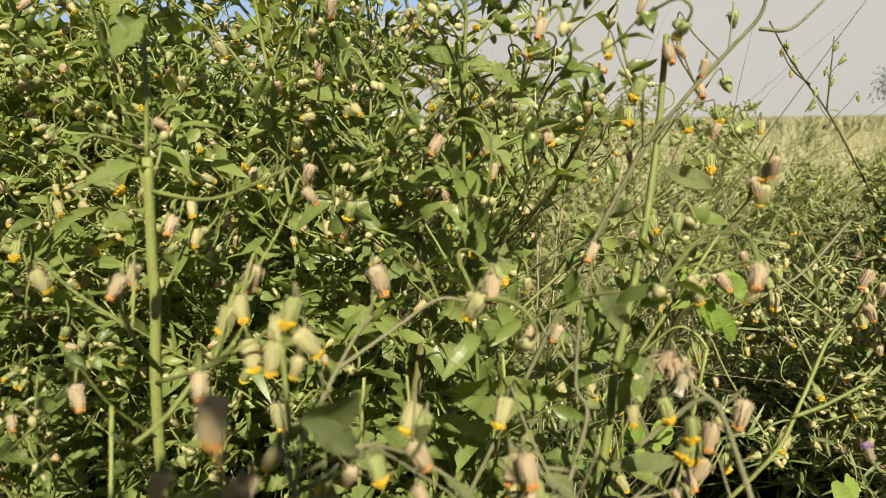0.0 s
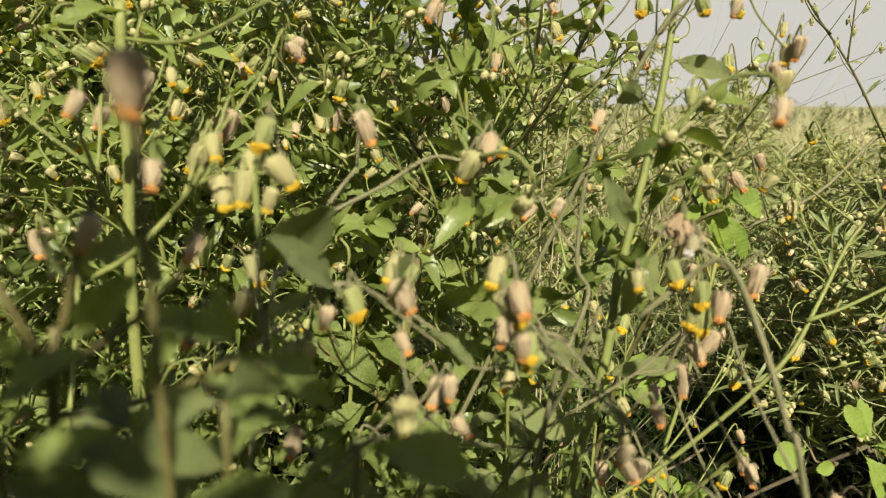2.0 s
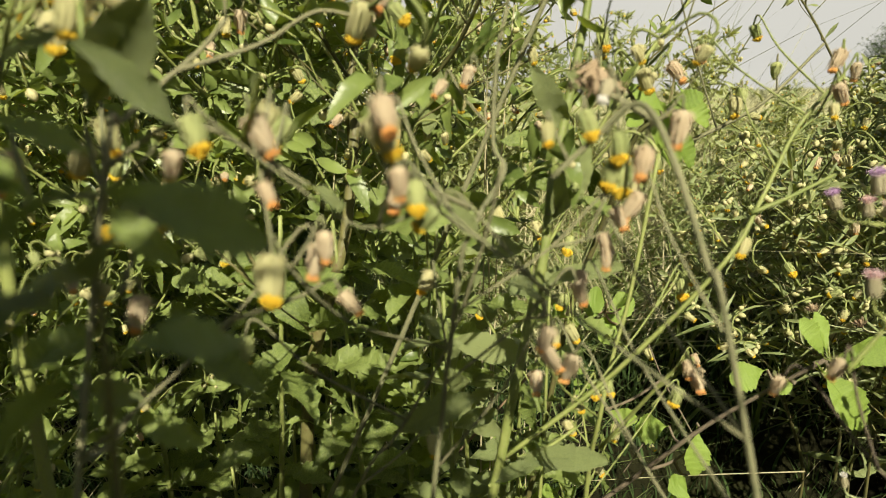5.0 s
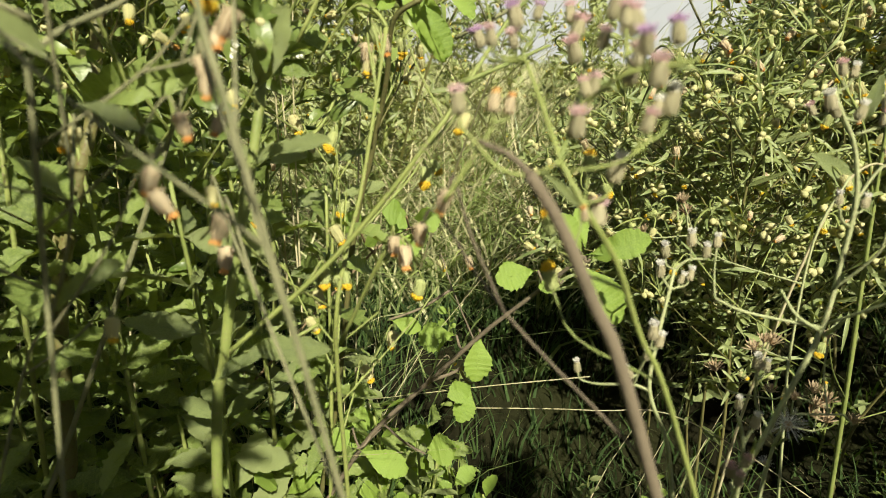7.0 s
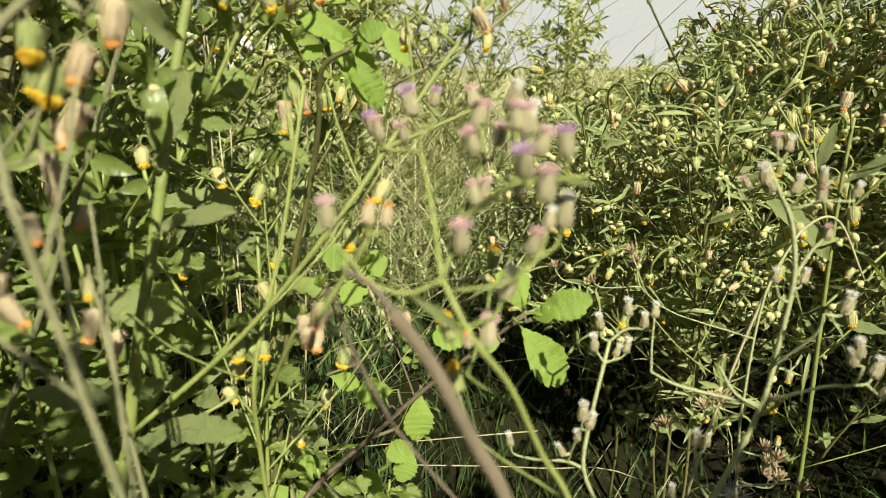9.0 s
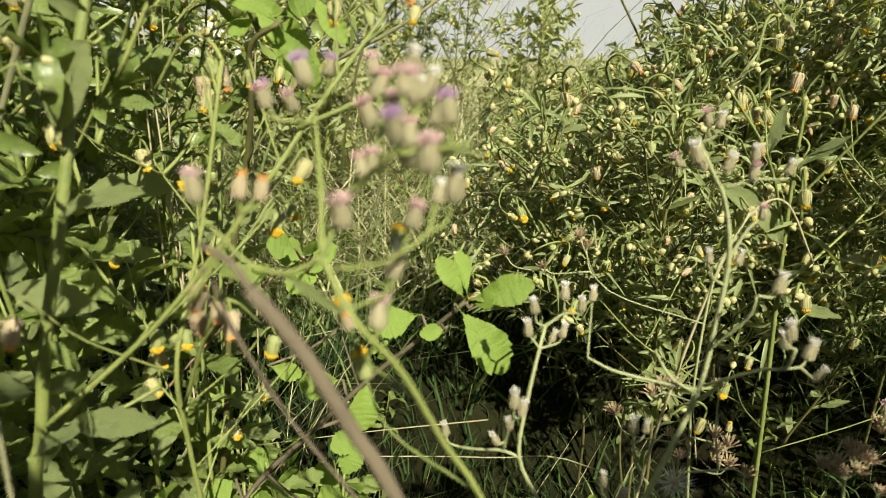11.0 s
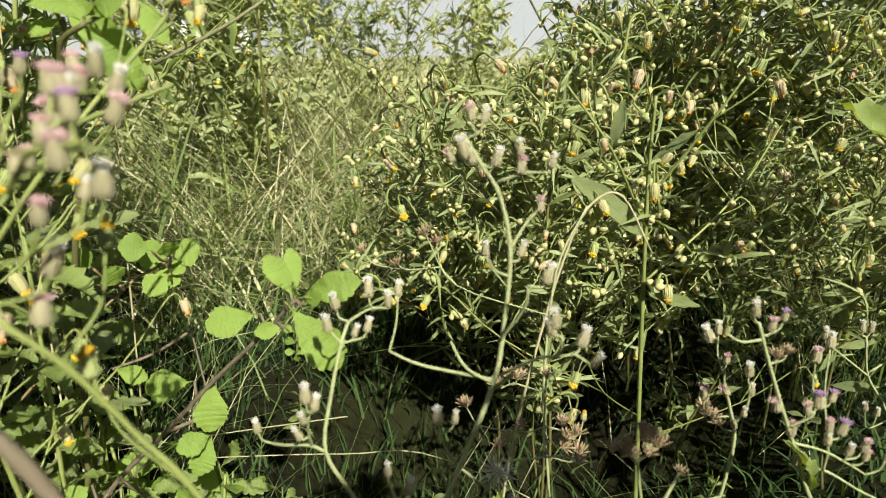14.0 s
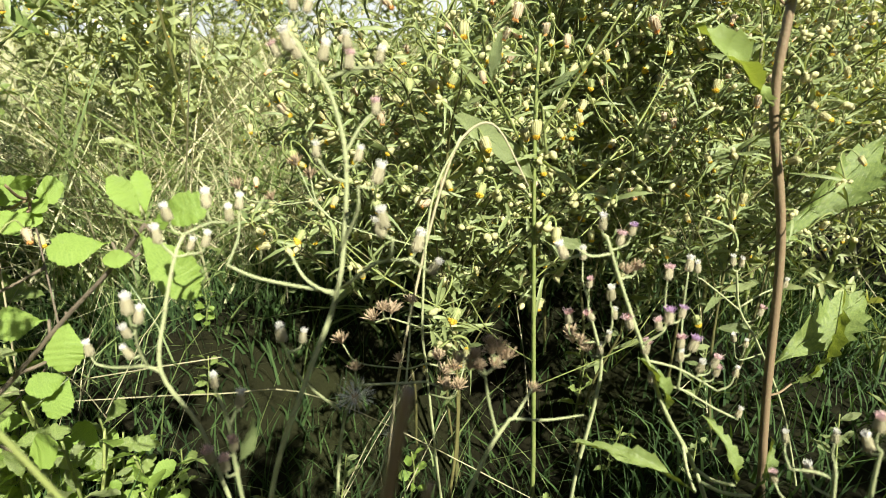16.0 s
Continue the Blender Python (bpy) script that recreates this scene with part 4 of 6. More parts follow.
weed('nodding_weed', 'blurred near weed with pinkish bud on a pale stalk', 'weed',
     stems=[([(-0.057, 0.170, 0.384), (-0.053, 0.180, 0.403), (-0.042, 0.210, 0.422), (-0.034, 0.215, 0.432)], 0.0009, 0.0007),
            ([(-0.046, 0.200, 0.416), (-0.025, 0.220, 0.425), (-0.008, 0.225, 0.435), (0.005, 0.225, 0.434)], 0.0008, 0.0006),
            ([(-0.055, 0.170, 0.391), (-0.034, 0.170, 0.402), (-0.018, 0.180, 0.392), (-0.003, 0.180, 0.382)], 0.0008, 0.0006),
            ([(-0.057, 0.170, 0.384), (-0.059, 0.160, 0.385), (-0.065, 0.150, 0.385)], 0.0008, 0.0006)],
     heads=[((-0.030, 0.215, 0.445), 'old', 1.2), ((0.014, 0.225, 0.438), 'old', 1.1), ((-0.048, 0.160, 0.353), 'old'), ((-0.038, 0.170, 0.390), 'old'), ((-0.005, 0.180, 0.360), 'old'), ((-0.075, 0.160, 0.390), 'old'), ((0.005, 0.180, 0.347), 'old'), ((0.007, 0.225, 0.430), 'pale', 1.15), ((-0.019, 0.190, 0.400), 'pale', 1.2), ((-0.069, 0.200, 0.396), 'pale'), ((-0.045, 0.170, 0.377), 'pale'), ((-0.067, 0.180, 0.391), 'pale'), ((-0.056, 0.179, 0.445), 'yellow'), ((-0.015, 0.190, 0.397), 'yellow'), ((-0.051, 0.170, 0.376), 'yellow')],
     leaves=[((-0.034, 0.170, 0.399), (-0.044, 0.150, 0.421), 'hairy', 0.8), ((-0.018, 0.180, 0.388), (-0.017, 0.160, 0.414), 'hairy', 0.8), ((-0.007, 0.180, 0.384), (0.007, 0.160, 0.382), 'hairy', 0.8), ((-0.057, 0.170, 0.380), (-0.038, 0.150, 0.375), 'toothed', 0.85), ((-0.052, 0.190, 0.333), (-0.029, 0.175, 0.335), 'toothed', 1), ((-0.065, 0.180, 0.314), (-0.044, 0.170, 0.311), 'toothed', 1), ((-0.078, 0.180, 0.324), (-0.057, 0.170, 0.325), 'hairy', 1)],
     mat=M_STEMFUZZ, seed=5, nod=True, size=0.013, group='nodding yellow weeds')
weed('nodding_weed', 'fuzzy weed with orange and yellow heads close by', 'weed',
     stems=[([(-0.006, 0.240, 0.241), (0.013, 0.235, 0.270), (0.034, 0.220, 0.315), (0.046, 0.200, 0.360), (0.051, 0.190, 0.388)], 0.0007, 0.0006),
            ([(0.046, 0.200, 0.360), (0.030, 0.185, 0.376), (0.021, 0.170, 0.392), (0.017, 0.160, 0.405)], 0.0005, 0.0004),
            ([(0.030, 0.185, 0.376), (0.010, 0.175, 0.372), (-0.009, 0.170, 0.387), (-0.025, 0.165, 0.402)], 0.0005, 0.0004),
            ([(0.034, 0.220, 0.315), (0.003, 0.190, 0.338), (-0.013, 0.165, 0.368)], 0.0005, 0.0004)],
     heads=[((0.025, 0.173, 0.380), 'yellow'), ((-0.027, 0.160, 0.399), 'yellow'), ((-0.035, 0.200, 0.324), 'yellow'), ((0.019, 0.152, 0.402), 'old', 1.2), ((0.021, 0.160, 0.385), 'old'), ((-0.000, 0.170, 0.367), 'old'), ((-0.014, 0.170, 0.382), 'old'), ((-0.014, 0.170, 0.397), 'old'), ((-0.014, 0.160, 0.361), 'pale', 1.1), ((0.018, 0.160, 0.397), 'pale'), ((0.027, 0.242, 0.333), 'pale'), ((0.028, 0.245, 0.256), 'pale')],
     leaves=[((0.034, 0.220, 0.315), (0.026, 0.210, 0.333), 'hairy', 0.9), ((0.013, 0.235, 0.270), (0.040, 0.220, 0.296), 'hairy', 0.9), ((0.046, 0.200, 0.360), (0.035, 0.190, 0.376), 'hairy', 0.9)],
     mat=M_STEMFUZZ, seed=51, nod=True, size=0.013, group='nodding yellow weeds')
weed('leafy_weed', 'near shaded weed with soft green leaves', 'weed',
     stems=[([(-0.080, 0.105, 0.391), (-0.075, 0.105, 0.412), (-0.070, 0.105, 0.427)], 0.0012, 0.0008),
            ([(-0.078, 0.105, 0.402), (-0.080, 0.100, 0.418), (-0.084, 0.100, 0.428)], 0.0009, 0.0007),
            ([(-0.077, 0.105, 0.404), (-0.063, 0.110, 0.413), (-0.053, 0.110, 0.423)], 0.0009, 0.0007),
            ([(-0.079, 0.105, 0.394), (-0.061, 0.110, 0.396), (-0.044, 0.110, 0.405), (-0.037, 0.110, 0.414)], 0.0009, 0.0007)],
     heads=[((-0.068, 0.105, 0.431), 'old', 0.6), ((-0.051, 0.110, 0.427), 'old', 0.6)],
     leaves=[((-0.075, 0.105, 0.409), (-0.059, 0.100, 0.424), 'toothed', 0.9), ((-0.076, 0.105, 0.407), (-0.085, 0.100, 0.410), 'toothed', 0.9), ((-0.072, 0.105, 0.422), (-0.075, 0.100, 0.433), 'hairy', 0.9), ((-0.070, 0.105, 0.426), (-0.057, 0.100, 0.432), 'hairy', 0.9), ((-0.080, 0.100, 0.418), (-0.089, 0.100, 0.424), 'toothed', 0.9), ((-0.079, 0.100, 0.416), (-0.088, 0.100, 0.401), 'toothed', 0.9), ((-0.063, 0.110, 0.413), (-0.045, 0.100, 0.418), 'toothed', 0.9), ((-0.057, 0.110, 0.419), (-0.061, 0.110, 0.429), 'hairy', 0.9), ((-0.061, 0.110, 0.396), (-0.058, 0.100, 0.414), 'toothed', 0.9), ((-0.052, 0.110, 0.400), (-0.035, 0.100, 0.402), 'toothed', 0.9), ((-0.044, 0.110, 0.405), (-0.047, 0.110, 0.419), 'toothed', 0.9), ((-0.038, 0.110, 0.413), (-0.028, 0.110, 0.419), 'hairy', 0.9), ((-0.069, 0.105, 0.395), (-0.070, 0.100, 0.407), 'toothed', 0.9), ((-0.068, 0.105, 0.394), (-0.052, 0.100, 0.395), 'toothed', 0.9), ((-0.043, 0.110, 0.405), (-0.028, 0.110, 0.404), 'toothed', 0.9), ((-0.079, 0.105, 0.398), (-0.087, 0.100, 0.395), 'toothed', 0.9)],
     mat=M_STEMDARK, seed=52, nod=True, size=0.013, group='')
weed('nodding_weed', 'slender weed with small hanging yellow heads', 'weed',
     stems=[([(0.114, 0.300, 0.197), (0.116, 0.290, 0.241), (0.123, 0.295, 0.274), (0.132, 0.300, 0.306), (0.146, 0.310, 0.377)], 0.0014, 0.0009),
            ([(0.146, 0.310, 0.377), (0.141, 0.315, 0.384), (0.130, 0.320, 0.386), (0.112, 0.330, 0.363)], 0.001, 0.0007),
            ([(0.117, 0.290, 0.223), (0.144, 0.260, 0.286), (0.157, 0.280, 0.267)], 0.001, 0.0007)],
     heads=[((0.141, 0.316, 0.372), 'yellow'), ((0.117, 0.293, 0.255), 'yellow'), ((0.121, 0.293, 0.256), 'yellow'), ((0.158, 0.295, 0.248), 'yellow'), ((0.118, 0.389, 0.270), 'yellow'), ((0.063, 0.389, 0.265), 'yellow'), ((0.114, 0.360, 0.317), 'yellow'), ((0.136, 0.316, 0.363), 'old'), ((0.145, 0.316, 0.368), 'old'), ((0.144, 0.254, 0.284), 'old'), ((0.149, 0.254, 0.278), 'old'), ((0.195, 0.350, 0.242), 'old'), ((0.074, 0.250, 0.282), 'old'), ((0.103, 0.300, 0.229), 'pale'), ((0.137, 0.316, 0.359), 'pale'), ((0.107, 0.300, 0.243), 'pale'), ((0.116, 0.350, 0.263), 'pale'), ((0.095, 0.360, 0.326), 'pale'), ((0.068, 0.330, 0.342), 'pale'), ((0.130, 0.330, 0.181), 'pale'), ((0.145, 0.350, 0.193), 'pale'), ((0.172, 0.420, 0.367), 'pale'), ((0.161, 0.420, 0.367), 'pale')],
     leaves=[((0.071, 0.280, 0.226), (0.110, 0.260, 0.238), 'hairy', 0.8), ((0.088, 0.379, 0.382), (0.113, 0.360, 0.381), 'toothed', 1), ((0.072, 0.385, 0.379), (0.112, 0.365, 0.381), 'toothed', 1.2), ((0.118, 0.380, 0.342), (0.142, 0.360, 0.341), 'toothed', 1.1), ((0.058, 0.360, 0.282), (0.086, 0.340, 0.287), 'toothed', 1.1)],
     mat=M_STEM, seed=6, nod=True, size=0.013, group='nodding yellow weeds')
weed('leafy_weed', 'weed with large pale green leaves and yellow heads', 'weed',
     stems=[([(0.124, 0.400, 0.249), (0.139, 0.390, 0.310), (0.148, 0.375, 0.352), (0.152, 0.360, 0.383), (0.167, 0.354, 0.394)], 0.0022, 0.0014)],
     heads=[((0.169, 0.440, 0.361), 'pale'), ((0.176, 0.440, 0.359), 'pale'), ((0.159, 0.440, 0.359), 'pale')],
     leaves=[((0.167, 0.354, 0.394), (0.146, 0.345, 0.411), 'mallow', 0.8), ((0.167, 0.354, 0.394), (0.184, 0.345, 0.367), 'mallow', 0.62), ((0.165, 0.360, 0.397), (0.185, 0.350, 0.405), 'mallow', 0.8), ((0.156, 0.360, 0.397), (0.144, 0.350, 0.390), 'mallow', 1), ((0.145, 0.375, 0.421), (0.186, 0.360, 0.367), 'mallow', 0.5), ((0.180, 0.380, 0.413), (0.200, 0.370, 0.386), 'mallow', 0.6), ((0.146, 0.370, 0.420), (0.166, 0.370, 0.419), 'mallow', 0.6)],
     mat=M_STEMDARK, seed=7, nod=True, size=0.013, group='')
weed('mallow_weed', 'low woody weed with bright rounded toothed leaves', 'weed',
     stems=[([(0.130, 0.370, 0.112), (0.171, 0.362, 0.156), (0.206, 0.352, 0.195), (0.236, 0.338, 0.227), (0.257, 0.322, 0.254)], 0.0017, 0.0011),
            ([(0.171, 0.362, 0.156), (0.188, 0.360, 0.163), (0.201, 0.358, 0.174)], 0.0012, 0.0009)],
     heads=[((0.185, 0.400, 0.224), 'pale'), ((0.193, 0.400, 0.148), 'pale', 0.6)],
     leaves=[((0.257, 0.322, 0.254), (0.243, 0.325, 0.279), 'mallow', 0.72), ((0.258, 0.322, 0.256), (0.256, 0.330, 0.281), 'mallow', 0.62), ((0.257, 0.322, 0.254), (0.288, 0.305, 0.268), 'mallow', 0.75), ((0.251, 0.322, 0.253), (0.279, 0.305, 0.218), 'mallow', 0.8), ((0.236, 0.342, 0.239), (0.208, 0.330, 0.239), 'mallow', 1), ((0.250, 0.335, 0.234), (0.235, 0.325, 0.234), 'mallow', 0.9), ((0.203, 0.358, 0.194), (0.200, 0.345, 0.162), 'mallow', 0.95), ((0.200, 0.358, 0.154), (0.183, 0.340, 0.157), 'mallow', 1), ((0.199, 0.360, 0.153), (0.189, 0.345, 0.133), 'mallow', 1), ((0.190, 0.370, 0.185), (0.164, 0.360, 0.189), 'mallow', 1.2), ((0.145, 0.370, 0.199), (0.164, 0.360, 0.196), 'mallow', 0.9), ((0.120, 0.360, 0.109), (0.153, 0.345, 0.098), 'mallow', 0.8), ((0.167, 0.360, 0.100), (0.186, 0.350, 0.111), 'round', 1), ((0.117, 0.380, 0.112), (0.100, 0.370, 0.105), 'round', 0.9), ((0.261, 0.322, 0.252), (0.270, 0.310, 0.260), 'mallow', 1)],
     mat=M_WOOD, seed=8, nod=True, size=0.013, group='')
weed('clover_like_weed', 'thin weed with small round bright leaflets', 'weed',
     stems=[([(0.125, 0.440, 0.213), (0.156, 0.450, 0.234), (0.167, 0.451, 0.239)], 0.0011, 0.0008)],
     heads=[],
     leaves=[((0.168, 0.451, 0.241), (0.148, 0.445, 0.250), 'round', 1), ((0.169, 0.451, 0.241), (0.189, 0.445, 0.249), 'round', 1), ((0.169, 0.451, 0.237), (0.164, 0.440, 0.222), 'round', 1), ((0.167, 0.451, 0.239), (0.178, 0.440, 0.234), 'round', 0.8), ((0.128, 0.420, 0.247), (0.119, 0.410, 0.261), 'round', 1), ((0.139, 0.430, 0.231), (0.136, 0.420, 0.246), 'round', 1), ((0.171, 0.430, 0.236), (0.156, 0.420, 0.227), 'round', 1), ((0.162, 0.430, 0.254), (0.145, 0.420, 0.262), 'round', 1), ((0.173, 0.430, 0.249), (0.174, 0.420, 0.261), 'round', 1)],
     mat=M_STEMRED, seed=9, nod=True, size=0.013, group='')
weed('ironweed', 'purple-pink tufted weed on a thin fuzzy stalk', 'weed',
     stems=[([(0.233, 0.172, 0.246), (0.217, 0.170, 0.278), (0.205, 0.165, 0.304), (0.194, 0.162, 0.320), (0.187, 0.168, 0.334)], 0.001, 0.0008),
            ([(0.187, 0.168, 0.334), (0.194, 0.180, 0.346), (0.204, 0.200, 0.359), (0.204, 0.210, 0.371)], 0.0008, 0.0005),
            ([(0.187, 0.168, 0.334), (0.187, 0.190, 0.349), (0.186, 0.210, 0.364)], 0.0008, 0.0005),
            ([(0.194, 0.180, 0.346), (0.204, 0.170, 0.357), (0.212, 0.165, 0.359), (0.220, 0.160, 0.361)], 0.0007, 0.0005),
            ([(0.187, 0.168, 0.334), (0.179, 0.170, 0.330), (0.170, 0.172, 0.332), (0.162, 0.174, 0.341)], 0.0007, 0.0005),
            ([(0.155, 0.175, 0.322), (0.163, 0.175, 0.334), (0.169, 0.175, 0.343)], 0.0007, 0.0005)],
     heads=[((0.208, 0.180, 0.374), 'pink'), ((0.209, 0.175, 0.358), 'pink'), ((0.208, 0.170, 0.363), 'pink'), ((0.200, 0.170, 0.319), 'pink'), ((0.208, 0.160, 0.346), 'pink'), ((0.219, 0.190, 0.366), 'pink'), ((0.212, 0.180, 0.372), 'white'), ((0.213, 0.200, 0.378), 'white'), ((0.215, 0.170, 0.349), 'white'), ((0.219, 0.170, 0.351), 'white'), ((0.218, 0.200, 0.373), 'white'), ((0.205, 0.170, 0.332), 'white'), ((0.196, 0.200, 0.288), 'yellow'), ((0.192, 0.190, 0.311), 'yellow'), ((0.208, 0.200, 0.329), 'yellow'), ((0.203, 0.156, 0.366), 'purple'), ((0.191, 0.210, 0.377), 'purple'), ((0.216, 0.165, 0.369), 'purple'), ((0.183, 0.210, 0.376), 'purple'), ((0.172, 0.215, 0.369), 'purple'), ((0.203, 0.214, 0.377), 'pink'), ((0.205, 0.210, 0.372), 'pink'), ((0.180, 0.200, 0.368), 'pink'), ((0.200, 0.200, 0.365), 'pink'), ((0.206, 0.190, 0.368), 'pink'), ((0.210, 0.180, 0.373), 'pink'), ((0.159, 0.175, 0.351), 'pink'), ((0.197, 0.180, 0.354), 'pink'), ((0.192, 0.170, 0.345), 'pink'), ((0.173, 0.200, 0.369), 'pink'), ((0.200, 0.180, 0.355), 'pink'), ((0.212, 0.165, 0.359), 'pink'), ((0.169, 0.175, 0.351), 'old', 0.8), ((0.174, 0.175, 0.350), 'old', 0.8), ((0.192, 0.161, 0.321), 'old', 0.6)],
     leaves=[((0.194, 0.162, 0.320), (0.178, 0.160, 0.334), 'narrow', 0.5), ((0.204, 0.170, 0.358), (0.222, 0.160, 0.361), 'narrow', 0.5)],
     mat=M_STEM, seed=10, nod=False, size=0.0095, group='little ironweeds')
weed('dry_stalk', 'thick grey-brown dry stalk leaning close by', 'weed',
     stems=[([(0.206, 0.150, 0.267), (0.192, 0.150, 0.299), (0.182, 0.150, 0.320), (0.173, 0.150, 0.334)], 0.0021, 0.0017),
            ([(0.173, 0.150, 0.334), (0.169, 0.155, 0.338), (0.162, 0.160, 0.341)], 0.0009, 0.0006)],
     heads=[((0.150, 0.200, 0.304), 'old', 0.9), ((0.155, 0.180, 0.320), 'old', 0.7)],
     leaves=[],
     mat=M_WOOD, seed=11, nod=True, size=0.013, group='')
weed('ironweed', 'little ironweed with forked stalks and white-tipped heads', 'weed',
     stems=[([(0.286, 0.250, 0.147), (0.279, 0.250, 0.178), (0.267, 0.250, 0.207), (0.271, 0.255, 0.233), (0.277, 0.260, 0.256), (0.281, 0.265, 0.264)], 0.0011, 0.0008),
            ([(0.267, 0.250, 0.207), (0.260, 0.255, 0.208), (0.249, 0.262, 0.205), (0.243, 0.266, 0.204)], 0.0008, 0.0006),
            ([(0.261, 0.255, 0.208), (0.260, 0.248, 0.221), (0.261, 0.243, 0.232)], 0.0007, 0.0005),
            ([(0.281, 0.265, 0.264), (0.291, 0.270, 0.267), (0.299, 0.270, 0.267)], 0.0007, 0.0005),
            ([(0.277, 0.260, 0.256), (0.274, 0.260, 0.260), (0.272, 0.260, 0.263)], 0.0007, 0.0005)],
     heads=[((0.236, 0.268, 0.214), 'white'), ((0.260, 0.240, 0.245), 'white'), ((0.264, 0.240, 0.240), 'white'), ((0.258, 0.240, 0.233), 'white'), ((0.271, 0.260, 0.267), 'white'), ((0.284, 0.262, 0.261), 'white'), ((0.290, 0.265, 0.262), 'white'), ((0.291, 0.270, 0.279), 'white'), ((0.300, 0.270, 0.272), 'white'), ((0.255, 0.250, 0.219), 'white'), ((0.275, 0.265, 0.275), 'white')],
     leaves=[],
     mat=M_STEMPALE, seed=12, nod=False, size=0.0095, group='little ironweeds')
weed('ironweed', 'small ironweed with a few white-tipped heads', 'weed',
     stems=[([(0.296, 0.215, 0.175), (0.295, 0.215, 0.198), (0.292, 0.217, 0.211)], 0.001, 0.0007),
            ([(0.295, 0.215, 0.198), (0.298, 0.216, 0.204)], 0.0007, 0.0005)],
     heads=[((0.291, 0.217, 0.219), 'white'), ((0.300, 0.216, 0.210), 'white'), ((0.296, 0.212, 0.192), 'pink'), ((0.292, 0.210, 0.185), 'pink'), ((0.287, 0.210, 0.190), 'pink')],
     leaves=[((0.296, 0.220, 0.174), (0.306, 0.215, 0.196), 'hairy', 0.7)],
     mat=M_STEMPALE, seed=13, nod=False, size=0.0092, group='little ironweeds')
weed('ironweed', 'tall ironweed with pale forked stalks', 'weed',
     stems=[([(0.311, 0.235, 0.155), (0.326, 0.235, 0.199), (0.342, 0.237, 0.240), (0.347, 0.239, 0.272), (0.348, 0.239, 0.302), (0.343, 0.240, 0.325), (0.335, 0.240, 0.338), (0.328, 0.240, 0.349)], 0.0013, 0.0008),
            ([(0.348, 0.239, 0.290), (0.341, 0.237, 0.294), (0.337, 0.235, 0.300)], 0.0007, 0.0005),
            ([(0.348, 0.239, 0.302), (0.355, 0.240, 0.313), (0.361, 0.240, 0.319)], 0.0007, 0.0005),
            ([(0.342, 0.240, 0.331), (0.351, 0.235, 0.335), (0.359, 0.230, 0.336)], 0.0007, 0.0005),
            ([(0.342, 0.237, 0.240), (0.330, 0.240, 0.248), (0.324, 0.245, 0.259)], 0.0008, 0.0006),
            ([(0.342, 0.237, 0.242), (0.312, 0.250, 0.246), (0.298, 0.255, 0.252)], 0.0008, 0.0006),
            ([(0.345, 0.237, 0.244), (0.355, 0.220, 0.260), (0.360, 0.212, 0.265), (0.361, 0.210, 0.274)], 0.0008, 0.0006),
            ([(0.344, 0.238, 0.260), (0.350, 0.225, 0.281), (0.350, 0.222, 0.292)], 0.0007, 0.0005)],
     heads=[((0.336, 0.235, 0.305), 'white'), ((0.354, 0.240, 0.302), 'white'), ((0.358, 0.220, 0.298), 'white'), ((0.357, 0.210, 0.283), 'white'), ((0.356, 0.211, 0.279), 'white'), ((0.330, 0.240, 0.342), 'white'), ((0.327, 0.240, 0.346), 'white'), ((0.341, 0.238, 0.342), 'white'), ((0.349, 0.235, 0.346), 'white'), ((0.361, 0.230, 0.341), 'white'), ((0.336, 0.240, 0.358), 'white'), ((0.373, 0.215, 0.271), 'white'), ((0.380, 0.215, 0.259), 'white'), ((0.305, 0.270, 0.277), 'white'), ((0.361, 0.240, 0.321), 'pink'), ((0.350, 0.235, 0.339), 'pink'), ((0.330, 0.240, 0.359), 'pink'), ((0.323, 0.245, 0.342), 'pink')],
     leaves=[((0.340, 0.237, 0.236), (0.348, 0.230, 0.247), 'narrow', 0.6)],
     mat=M_STEMPALE, seed=14, nod=False, size=0.0095, group='little ironweeds')
weed('ironweed', 'ironweed gone to seed with a white bristly ball', 'weed',
     stems=[([(0.342, 0.255, 0.131), (0.346, 0.257, 0.161), (0.351, 0.257, 0.176)], 0.001, 0.0007),
            ([(0.345, 0.257, 0.168), (0.326, 0.250, 0.194), (0.319, 0.245, 0.215)], 0.0007, 0.0005),
            ([(0.353, 0.257, 0.182), (0.372, 0.260, 0.178), (0.392, 0.265, 0.173)], 0.0006, 0.0005)],
     heads=[((0.352, 0.257, 0.181), 'puff', 1.75), ((0.379, 0.300, 0.120), 'puff', 1.1), ((0.318, 0.244, 0.223), 'white'), ((0.328, 0.250, 0.217), 'white'), ((0.353, 0.257, 0.194), 'dry'), ((0.406, 0.270, 0.167), 'dry'), ((0.387, 0.280, 0.217), 'dry')],
     leaves=[((0.345, 0.257, 0.162), (0.347, 0.250, 0.173), 'narrow', 0.8)],
     mat=M_STEMPALE, seed=15, nod=False, size=0.0095, group='little ironweeds')
